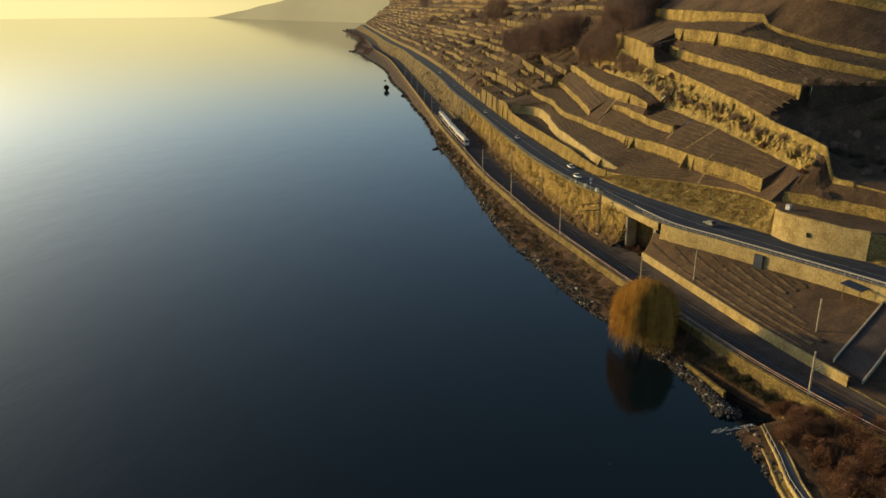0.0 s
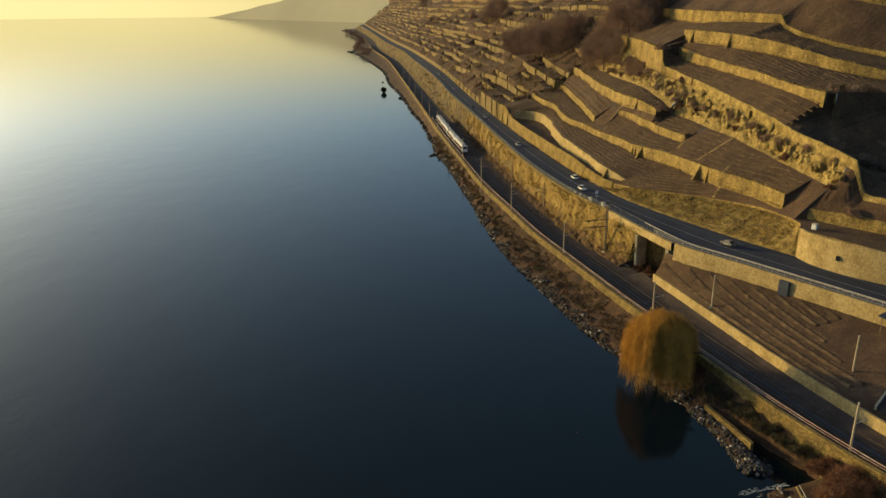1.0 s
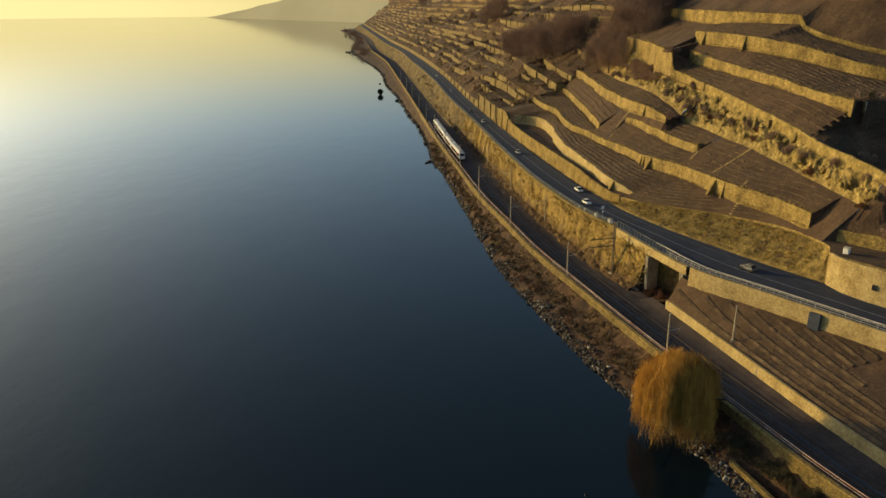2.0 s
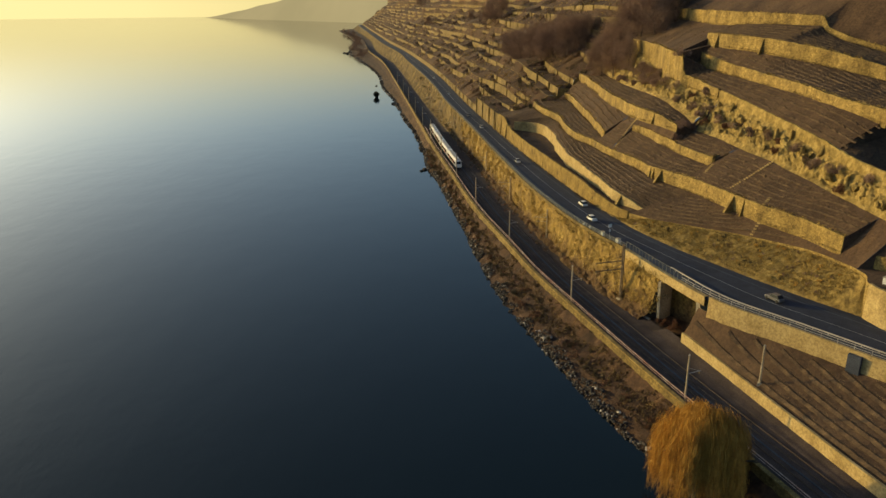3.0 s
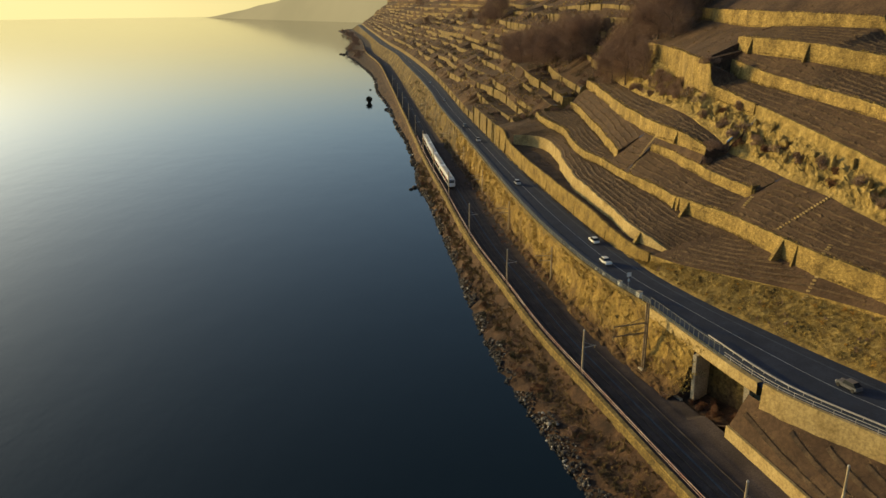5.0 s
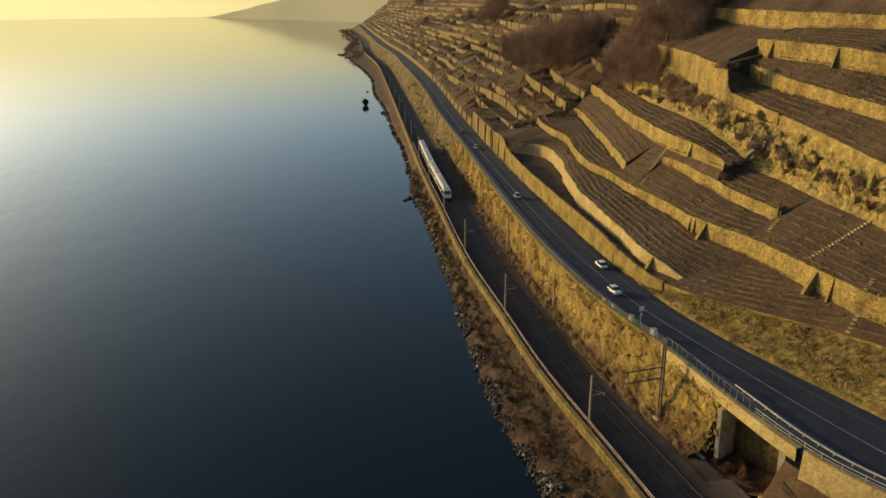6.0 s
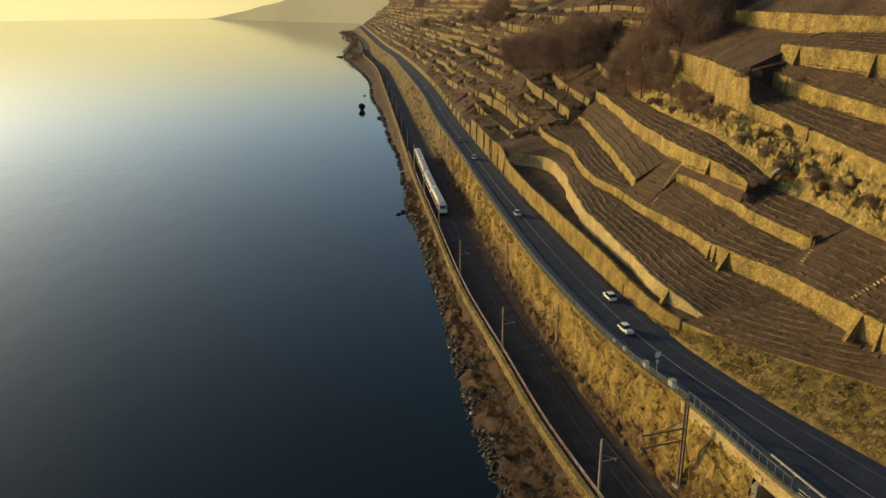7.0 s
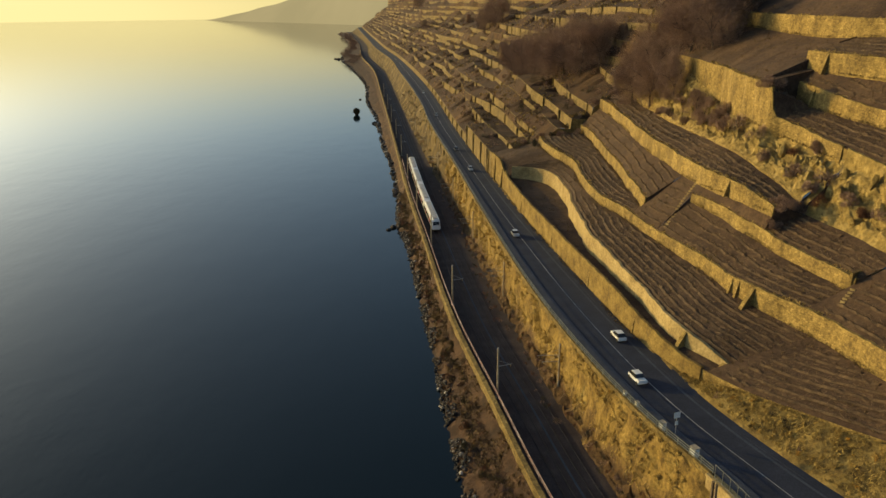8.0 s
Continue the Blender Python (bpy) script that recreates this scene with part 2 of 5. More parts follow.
def sweep(name, ys, rails, mats, noise_amp=0.0, cuts=1, slots=None, keep=0, smooth=False, freq=0.5):
    """A long sheet through rails, each (x(y), z(y)) arrays; cuts: divisions between rails; noise on inner rows."""
    rows, slot_rows = [], []
    for k in range(len(rails) - 1):
        (xa, za), (xb, zb) = rails[k], rails[k + 1]
        for c in range(cuts):
            t = c / cuts
            rows.append((xa + (xb - xa) * t, za + (zb - za) * t, 0.0 if c == 0 and (k == 0 or keep) else noise_amp))
            slot_rows.append(0 if slots is None else slots[k])
    rows.append((rails[-1][0], rails[-1][1], 0.0))
    n = len(ys)
    verts, faces, mi = [], [], []
    for x, z, amp in rows:
        for i in range(n):
            p = Vector((x[i], ys[i], z[i]))
            if amp:
                p.z += amp * noise.noise(p * freq) + amp * 0.5 * noise.noise(p * freq * 2.7) + amp * 0.25 * noise.noise(p * freq * 6.1)
                p.x += amp * 0.7 * noise.noise((p + Vector((31, 7, 3))) * freq)
            verts.append(p)
    for r in range(len(rows) - 1):
        for i in range(n - 1):
            a = r * n + i
            faces.append((a, a + n, a + n + 1, a + 1))
            mi.append(slot_rows[r])
    return link(name, verts, faces, mats, smooth=smooth, slots=mi)


def normals(x, ys):
    """Unit normals of a line in plan, pointing towards the hill."""
    tx, ty = np.gradient(x), np.gradient(ys)
    n = np.hypot(tx, ty)
    return ty / n, -tx / n


def ribbon(name, ys, centre, offsets, zs, mats, slots=None, smooth=False):
    """A sheet at given offsets along the normal of a line; zs: one height per offset."""
    x = centre(ys)
    nx, ny = normals(x, ys)
    n = len(ys)
    verts, faces, mi = [], [], []
    for o, z in zip(offsets, zs):
        for i in range(n):
            verts.append((x[i] + nx[i] * o, ys[i] + ny[i] * o, z))
    for r in range(len(offsets) - 1):
        for i in range(n - 1):
            a = r * n + i
            faces.append((a, a + n, a + n + 1, a + 1))
            mi.append(0 if slots is None else slots[r])
    return link(name, verts, faces, mats, smooth=smooth, slots=mi)


def along(centre, y, off, z=0.0):
    """The place and heading at an offset from a line."""
    ya = np.array([y - 0.5, y, y + 0.5])
    x = centre(ya)
    nx, ny = normals(x, ya)
    heading = math.atan2(ya[2] - ya[0], x[2] - x[0])
    return Vector((x[1] + nx[1] * off, y + ny[1] * off, z)), heading

# ---- lake and shore ----


tagged(link("water", [(-5200, -800, 0), (900, -800, 0), (900, 5200, 0), (-5200, 5200, 0)], [(0, 1, 2, 3)], M_WATER),
       "calm dark blue lake reflecting the evening sky", "lake", kind="structure")

YS = steps_of_y(-22, 2190)
sh, pa, fo, le, he = SHORE(YS), PARAPET(YS), FOOT(YS), LAKE_EDGE(YS), HILL_EDGE(YS)
bank = np.maximum(pa - sh, 2.0)
one = np.ones_like(YS)
tagged(sweep("shore_bank", YS, [(sh - 6, -2.5 * one), (sh + 0.3, 0.25 * one), (sh + bank * 0.3, 1.4 * one), (sh + bank * 0.75, 2.9 * one), (pa - 0.1, 4.9 + 0.2 * np.clip((150 - YS) / 20, 0, 1))],
             M_SCRUB, 0.4, 6, freq=0.5, smooth=True), "scrubby brown lake bank below the railway wall", "bank", kind="structure")
tagged(sweep("trackbed", YS, [(pa + 0.5, 4.0 * one), (pa + (fo - pa) * 0.25, 4.25 * one), (pa + (fo - pa) * 0.8, 4.25 * one), (pa + (fo - pa) * 0.9, np.where(YS < 200, 4.55, 4.3)), (fo + 0.3, np.where(YS < 200, 5.15, 4.5))], M_BALLAST, 0.07, 3),
       "dark ballast bed of a double-track railway", "track bed", kind="structure")

YW = steps_of_y(-22, 1330)
tagged(ribbon("railway_wall", YW, PARAPET, (-0.55, -0.25, -0.3, 0.3, 0.3), (-0.5, 5.8, 6.35, 6.35, 3.6), M_OLDSTONE),
       "long yellowish stone wall along the lakeside of the railway", "retaining wall", kind="structure")
tagged(ribbon("railway_wall_coping", YW, PARAPET, (-0.42, -0.42, 0.42, 0.42), (6.35, 6.55, 6.55, 6.35), M_STONE),
       "pale concrete coping on the railway wall", "coping", kind="structure")


def rail(track_offset, side):
    return tagged(ribbon("rail", steps_of_y(-22, 1190), PARAPET, [track_offset + side * 0.72 + o for o in (-0.04, -0.04, 0.04, 0.04)],
                         (4.25, 4.45, 4.45, 4.25), M_RAIL), "long steel rail on the ballast", "rail", "rails", "structure")


for off in (4.9, 8.9):
    for side in (-1, 1):
        rail(off, side)

tagged(ribbon("cable_trough", steps_of_y(-22, 900), PARAPET, (6.75, 6.75, 7.05, 7.05), (4.2, 4.42, 4.42, 4.2), M_PAVING), "grey cable trough between the tracks", "cable trough", kind="structure")

# rock face and walls between the railway and the road
FACE = ((0.0, 5.5), (0.3, 7.8), (0.65, 11.5), (1.0, 15.0))     # share of the way up, and height
M_FARFACE = two_scale("far_rock_face", (0.05, 0.033, 0.014), (0.11, 0.075, 0.028), (0.2, 0.14, 0.052), 0.12, 0.9, 1.0, 0.6)
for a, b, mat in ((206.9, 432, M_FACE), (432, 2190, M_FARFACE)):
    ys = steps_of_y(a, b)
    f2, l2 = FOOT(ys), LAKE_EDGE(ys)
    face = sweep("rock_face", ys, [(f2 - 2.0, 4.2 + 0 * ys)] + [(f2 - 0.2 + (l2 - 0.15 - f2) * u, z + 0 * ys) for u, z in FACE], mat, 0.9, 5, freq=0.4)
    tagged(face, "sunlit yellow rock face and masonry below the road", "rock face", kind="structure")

# road: carriageway, lakeside pavement, gutter, edge beam
YC = steps_of_y(-22, 2190)
lx, hx = LAKE_EDGE(YC), HILL_EDGE(YC)
w = hx - lx
zr = Z_ROAD + 0 * YC
tagged(sweep("road", YC, [(lx + 0.22 * w, zr), (lx + 0.9 * w, zr + 0.02)], M_ASPHALT, 0, 4), "dark asphalt two-lane road along the hillside", "road", kind="structure")
tagged(sweep("pavement", YC, [(lx - 0.1, zr - 0.6), (lx - 0.1, zr + 0.14), (lx + 0.215 * w, zr + 0.14), (lx + 0.225 * w, zr + 0.10), (lx + 0.225 * w, zr - 0.2)], M_PAVING),
       "grey footway with a kerb beside the road", "footway", kind="structure")
tagged(sweep("gutter", YC, [(lx + 0.9 * w, zr - 0.1), (lx + 0.9 * w, zr + 0.05), (hx + 0.6, zr + 0.06)], M_ASPHALT), "dark verge strip at the foot of the bank", "verge", kind="structure")


def stripe(name, f, half, y0, y1, label, mat):
    ys = steps_of_y(y0, y1)
    a, b = LAKE_EDGE(ys), HILL_EDGE(ys)
    x = a + (b - a) * f
    z = Z_ROAD + 0.03 + 0 * ys
    return tagged(sweep(name, ys, [(x - half, z), (x + half, z)], mat), label, "road marking", kind="structure")


stripe("edge_line", 0.84, 0.22, -22, 1330, "pale grey edge strip on the asphalt", M_PAVING)
stripe("centre_line", 0.53, 0.07, -22, 1330, "white centre line on the asphalt", M_MARK)
YE = steps_of_y(222.5, 1750)
tagged(ribbon("road_edge_beam", YE, LAKE_EDGE, (-0.3, -0.3, 0.1, 0.1), (14.3, 15.85, 15.85, 15.5), M_OLDSTONE),
       "weathered concrete edge beam above the rock face", "edge beam", kind="structure")

# ---- hillside: terrace levels as (y, x, top, base) ----
LEVELS = {
    "bank": [(404.1, 27, 23.5, 15.6), (385.2, 29.9, 23.5, 15.6), (375.1, 31.4, 20.2, 15.6), (370, 32, 18.9, 15.6), (345, 34.9, 18.8, 15.6), (320, 38.7, 18.8, 15.6), (300, 41.8, 18.8, 15.6),
             (280, 45.2, 18.7, 15.6), (265, 47.9, 18.4, 15.6), (250, 52.6, 17.9, 15.6), (240.7, 57.1, 18.3, 17.9), (229.2, 64.9, 19.5, 19.2), (218.2, 73.1, 20.6, 20.2), (199, 83.1, 22, 21.4), (187.3, 85, 22.2, 21.6),
             (182.2, 83, 22.2, 15.6), (161.5, 95.8, 22.2, 15.6), (159.8, 103.6, 21.5, 17.5), (112, 134.3, 22, 17.5), (-33, 224.8, 22, 17.5)],
    "one": [(373, 33.5, 23.3, 20.4), (371, 39.4, 23.2, 19.8), (366.5, 43.6, 23.2, 19.4), (361.5, 45.2, 23.1, 19.2), (355, 46.2, 23, 19.1), (344, 46.2, 23, 19), (326, 45.4, 22.9, 19), (313, 45.5, 22.8, 19),
            (303, 45.9, 22.7, 19), (293, 47.2, 22.5, 19), (282, 48.8, 22, 18.9), (270, 50.5, 21.5, 18.8), (257, 53, 20.9, 18.4), (246.5, 57.6, 18.7, 18.2)],
    "two": [(401.3, 44, 29, 27.4), (385, 44.7, 28.6, 26.8), (360, 51, 27.4, 25.2), (340, 50.4, 27.1, 25.1), (325, 51.3, 26.8, 24.9), (310, 54.8, 26.6, 24.7), (295, 57.9, 26.3, 24.5), (280, 60.9, 26.6, 24.4),
            (268, 62.7, 26.6, 24.3), (257, 65.7, 27.2, 24.2), (245, 70.2, 27.3, 24), (232, 73.4, 27.4, 24), (220, 76.6, 27.4, 23.9), (205, 82.6, 27, 23.7), (196.8, 85.3, 26.6, 23.5)],
    "low": [(190.4, 88.2, 24.6, 22.3), (178.7, 98.7, 24.8, 22.3), (162.8, 109.6, 24.8, 22.3), (110.5, 146.2, 25, 22.3), (-34.5, 237.6, 25, 22.3)],
    "three": [(408, 57.1, 33, 31), (375, 59.4, 32.3, 29.8), (353.7, 59.4, 31.5, 29), (325, 58.9, 30.8, 28.3), (306.6, 58.5, 30, 27.6)],
    "four": [(294.3, 65, 34, 32.8), (286, 67.3, 33.9, 32.2), (276, 69.4, 33.4, 31.4), (266, 71.8, 32.6, 30.6), (258, 73.9, 32.2, 30.2), (248.8, 75.6, 32, 30)],
    "five": [(396, 64.8, 41.3, 38.6), (363.7, 65.1, 40.3, 37.8), (340.6, 65, 39.8, 36.8), (320.4, 66, 39.2, 36), (305, 66.9, 38.9, 35.6), (291.4, 67.8, 39.2, 36.2), (279.8, 70.4, 38.6, 36.6), (271.3, 72.5, 37.2, 36.4)],
    "foot": [(273.1, 77.7, 36, 36), (257.4, 80.7, 35.5, 35.5), (247.5, 82.2, 35, 35), (236.1, 84.1, 34.6, 34.6), (226.5, 86.4, 33.6, 33.6), (205.8, 89.5, 31.6, 31.6), (189.2, 92.7, 30, 30)],
    "ledge": [(396, 71.9, 44, 43.2), (341, 72.2, 42.4, 42), (304.7, 74, 42.4, 42), (284, 76.4, 40.2, 39.8), (272, 77.7, 37.6, 37.3)],
    "six": [(396, 79.2, 57.5, 56), (347.7, 78.6, 58, 54), (329.3, 80.4, 57, 49), (312.2, 79.1, 56.4, 48), (296, 79.8, 55.6, 47.4), (294.6, 80.4, 49.8, 46.8), (293, 81.3, 49.4, 46.5), (271.9, 84.5, 47, 45), (248, 88, 44.4, 43), (226.7, 90.7, 41.8, 39.8),
            (212.2, 93.2, 39.3, 37.6), (187.5, 95.7, 36.8, 35.6), (184.5, 97.5, 29.5, 29), (105, 153.5, 26.8, 26.4), (-40, 244.9, 26.8, 26.4)],
    "gully": [(218.5, 104.2, 43.5, 43.5), (212, 103.7, 36.5, 36.5), (205.6, 104.2, 32, 32), (189.2, 106, 30, 30), (108.5, 162.6, 29, 29), (-36.5, 254, 29, 29)],
    "gully_far": [(214.8, 137.1, 51, 51), (209.7, 137.1, 41, 41), (204.6, 137.1, 34, 34), (180.5, 148, 30, 30), (108.5, 193.7, 29, 29), (-36.5, 285.1, 29, 29)],
    "seven": [(301.5, 87.3, 56, 52), (278.9, 90.9, 53.5, 50.8), (247.7, 95.5, 51.5, 49.4), (227.7, 98.7, 49.6, 47.8), (216.9, 101.4, 49, 46)],
    "eight": [(303.6, 89.4, 62, 58.7), (280.6, 95.9, 61.6, 58), (260.9, 104.2, 59.8, 56), (238.9, 115.1, 55.6, 52.8), (212.4, 142.5, 50, 48), (167.5, 182.7, 46, 44), (-50, 319.8, 44, 42)],
    "nine": [(396, 89.3, 69.5, 66.5), (349.4, 93.2, 69, 66), (313.4, 96.9, 68.6, 64.6), (291.7, 103.2, 68.2, 65.4), (272.6, 110.6, 67.6, 65.4), (270.4, 111.6, 64.6, 63.4), (241.2, 129.7, 57.4, 56.2), (204.9, 173.6, 51.5, 50), (161.5, 214.7, 49, 47.5), (-56, 351.8, 47, 46)],
    "ten": [(396, 99.6, 79, 76), (308.2, 108.7, 79, 75), (266.1, 122.4, 76, 74), (213.9, 187.3, 58, 56), (156, 237.6, 55, 53), (-61.5, 383.8, 53, 51)],
    "crest": [(396, 165.9, 150, 150), (280, 190, 125, 125), (230.6, 215, 95, 95), (178.4, 290, 88, 88), (-97, 475.1, 88, 88)],
}
ORDER = ("bank", "one", "two", "low", "three", "four", "five", "foot", "ledge", "six", "gully", "gully_far", "seven", "eight", "nine", "ten", "crest")
LINES = {k: (line(*[(p[0], p[1]) for p in v]), line(*[(p[0], p[2]) for p in v]), line(*[(p[0], p[3]) for p in v]),
             min(p[0] for p in v), max(p[0] for p in v)) for k, v in LEVELS.items()}


def wander(key, y):
    """Unevenness of a wall line in plan."""
    k = ORDER.index(key)
    if key in ("bank", "crest"):
        return 0.15 * noise.noise(Vector((y * 0.1, k * 9.1, 0)))
    return 0.55 * noise.noise(Vector((y * 0.09, k * 7.3, 0))) + 0.3 * noise.noise(Vector((y * 0.3, k * 5.1, 4)))


def level_at(key, y):
    fx, ft, fb, _, _ = LINES[key]
    return float(fx(y)) + wander(key, y), float(ft(y)), float(fb(y))


def active(y0, y1):
    return [k for k in ORDER if LINES[k][3] - 1e-6 <= y0 and y1 <= LINES[k][4] + 1e-6]


def profile(keys, y):
    """Points (x, z) of the slope at y from the road to the crest."""
    pts = [(float(HILL_EDGE(y)) + 0.1, Z_ROAD + 0.05)]
    for k in keys:
        x, t, b = level_at(k, y)
        x = max(x, pts[-1][0] + 0.25)
        pts += [(x, min(b, t)), (x + 0.02, t)]
    return pts


def height(x, y):
    """Ground height on the hillside near the camera."""
    pts = profile(active(y, y), y)
    return float(np.interp(x, [p[0] for p in pts], [p[1] for p in pts]))


FLOOR_MAT = {"bank": 2, "one": 0, "two": 0, "low": 0, "three": 0, "four": 0, "five": 0, "foot": 0, "ledge": 0, "six": 1, "gully": 0, "gully_far": 0, "seven": 0, "eight": 0, "nine": 0, "ten": 0, "crest": 2}


PLOT_LABEL = {"bank": "dry golden grass bank above the road", "six": "rugged sunlit rock slope with dry grass", "crest": "upper slope of dry grass",
              "gully": "shaded grassy gully", "gully_far": "shaded floor of the gully"}


def crag(v):
    """Blocky relief of the cliff."""
    r = noise.ridged_multi_fractal(v * 0.22, 1.0, 2.1, 4, 1.0, 2.0)
    return 0.75 * (r - 1.0) + 0.5 * noise.noise(v * 0.7) + 0.3 * noise.noise(v * 1.7)


def hill_floors():
    cuts_at = sorted({round(v, 2) for k in ORDER for v in LINES[k][3:5]})
    cuts_at = [c for c in cuts_at if c <= 396] + [396.0]
    for hi in ORDER:
        verts, faces, mi = [], [], []
        for a, b in zip(cuts_at[:-1], cuts_at[1:]):
            keys = active(a, b)
            if b - a < 0.05 or hi not in keys:
                continue
            fine = hi == "six" and a > 170
            ys = np.linspace(a, b, max(2, int((b - a) / (0.6 if fine else 1.2)) + 1))
            chain = ["road"] + keys
            lo = chain[chain.index(hi) - 1]
            i = chain.index(lo)
            cuts = 22 if fine else 14 if hi == "crest" else 6 if hi in ("bank", "six", "gully", "gully_far") else 3
            slot = FLOOR_MAT[hi]
            # Darker soil instead of grass puts the crag's shade into the floor colour.
            if hi == "six" and lo not in ("foot", "ledge"):
                slot = 0
            base, n = len(verts), cuts + 3
            for y in ys:
                pts = profile(keys, y)
                p, q, r = pts[2 * i], pts[2 * i + 1], pts[2 * i + 2]
                for c in range(cuts + 1):
                    t = c / cuts
                    v = Vector((p[0] + (q[0] - p[0]) * t, y, p[1] + (q[1] - p[1]) * t))
                    if 0 < c < cuts:
                        if slot == 1:
                            k = crag(v) * min(1.0, 3.5 * t, 3.5 * (1 - t)) * 1.25
                            v.z += k
                            v.x -= k * 0.7
                        else:
                            amp = 0.35 if hi in ("bank", "crest", "six", "gully") else 0.12
                            v.z += amp * noise.noise(v * 0.33) + amp * 0.6 * noise.noise(v * 0.9)
                            v.x += amp * 0.8 * noise.noise((v + Vector((9, 4, 7))) * 0.4)
                    verts.append(v)
                verts += [Vector((q[0], y, q[1])), Vector((r[0], y, r[1]))]
            for j in range(len(ys) - 1):
                for c in range(n - 1):
                    if c == cuts:
                        continue
                    o = base + j * n + c
                    faces.append((o, o + 1, o + n + 1, o + n))
                    mi.append(3 if c > cuts else slot)
        tagged(link("terrace_ground", verts, faces, [M_SOIL, M_ROCK, M_GRASS, M_STONE], slots=mi),
               PLOT_LABEL.get(hi, "brown vineyard soil on a narrow terrace"), "terrace", kind="structure")
    # upright returns where a level begins or ends
    verts, faces = [], []
    for c in cuts_at:
        below, above = active(c - 0.1, c - 0.1), active(c + 0.1, c + 0.1)
        if below == above or c in (cuts_at[0], cuts_at[-1]):
            continue
        pa_, pb_ = profile(below, c), profile(above, c)
        xs = np.arange(pa_[0][0], 330, 0.25)
        za = np.interp(xs, [p[0] for p in pa_], [p[1] for p in pa_])
        zb = np.interp(xs, [p[0] for p in pb_], [p[1] for p in pb_])
        for i in range(len(xs) - 1):
            if max(abs(za[i] - zb[i]), abs(za[i + 1] - zb[i + 1])) > (0.05 if xs[i] > 95 else 0.3):
                o = len(verts)
                up, dn = [max(za[k], zb[k]) + (0.25 if xs[i] > 95 else 0.0) for k in (i, i + 1)], [min(za[k], zb[k]) - 1.2 for k in (i, i + 1)]
                verts += [(xs[i], c, dn[0]), (xs[i + 1], c, dn[1]), (xs[i + 1], c, up[1]), (xs[i], c, up[0])]
                faces.append((o, o + 1, o + 2, o + 3))
    tagged(link("wall_ends", verts, faces, M_SOIL), "steep earth ends of the terraces", "terrace edge", kind="structure")


hill_floors()


def terrace_wall(key, y0, y1, mat, label, proud=0.35):
    ys = np.linspace(y0, y1, max(3, int((y1 - y0) / 0.8)))
    pts = [level_at(key, y) for y in ys]
    x = np.array([p[0] for p in pts])
    nx, ny = normals(x, ys)
    if ys[0] > ys[-1]:
        nx, ny = -nx, -ny
    verts, faces = [], []
    for i, y in enumerate(ys):
        _, t, b = pts[i]
        t = max(t, b + 0.1)
        top = t + proud * (1.0 if proud < 1 else min(1.0, max(0.15, (y - 247) / 26)))
        rag = 0.22 * noise.noise(Vector((y * 0.55, x[i] * 0.2, 3))) + 0.1 * noise.noise(Vector((y * 1.9, 1, 3)))
        for o, z in ((-0.45, b - 0.8), (-0.3 - 0.0, (b + t) / 2), (-0.16, top + rag), (0.4, top + rag), (0.42, t - 0.5)):
            j = 0.09 * noise.noise(Vector((y * 0.8, z * 0.9, x[i])))
            verts.append((x[i] + nx[i] * (o + j), y + ny[i] * (o + j), z))
    for i in range(len(ys) - 1):
        for r in range(4):
            a = i * 5 + r
            faces.append((a, a + 5, a + 6, a + 1))
    n = len(verts)
    faces += [tuple(range(0, 5)), tuple(range(n - 1, n - 6, -1))]
    return tagged(link("terrace_wall", verts, faces, mat), label, "terrace wall", "terrace walls", "structure")


for key, y0, y1, mat, label in (
        ("one", 246.9, 373, M_RENDERED, "smooth pale terrace wall curving above the road"),
        ("two", 196.8, 395.9, M_STONE, "long yellow stone terrace wall with buttresses"),
        ("low", 111, 190.7, M_STONE, "shaded stone terrace wall above the road"),
        ("three", 306.6, 395.9, M_STONE, "short curved stone terrace wall"),
        ("four", 248.8, 294.3, M_STONE, "low stone terrace wall holding a vineyard plot"),
        ("five", 271.3, 395.9, M_STONE, "weathered stone terrace wall below the scrub"),
        ("six", 274.6, 331, M_STONE, "tall rounded stone wall among shrubs"),
        ("six", 180.1, 273.2, M_ROCK, "rough rock crest of the cliff"),
        ("seven", 216.9, 301.5, M_STONE, "upper stone terrace wall with a square end"),
        ("eight", 151, 304.6, M_STONE, "upper stone terrace wall, partly overgrown"),
        ("nine", 147, 395.9, M_STONE, "high stone terrace wall at the top of the slope"),
        ("ten", 141.5, 395.9, M_STONE, "high stone terrace wall at the top of the slope"),
        ("bank", 161.5, 182, M_RENDERED, "tall pale retaining wall beside the road"),
        ("bank", 247.3, 375, M_OVERGROWN, "low overgrown wall between road and vines"),
        ("bank", 374.6, 395.9, M_OVERGROWN, "tall overgrown retaining wall with pilasters")):
    terrace_wall(key, y0, y1, mat, label, 1.7 if key == "bank" and 240 < y0 < 300 else 0.3)

# ---- far hillside: terraces by rule, with breaks ----
FAR = [(0.6, 22.0, 6.4)]
for k in range(13):
    d = 8.5 + 6.6 * k + 0.9 * math.sin(k * 2.3)
    top = 25.0 + 0.5 * (d - 8.5) + 0.0028 * (d - 8.5) ** 2
    FAR.append((0.914 * d - 0.07 * (top - 15), top, 2.9 + 0.7 * math.sin(k * 1.7)))
FAR.append((141, 150, 0.3))


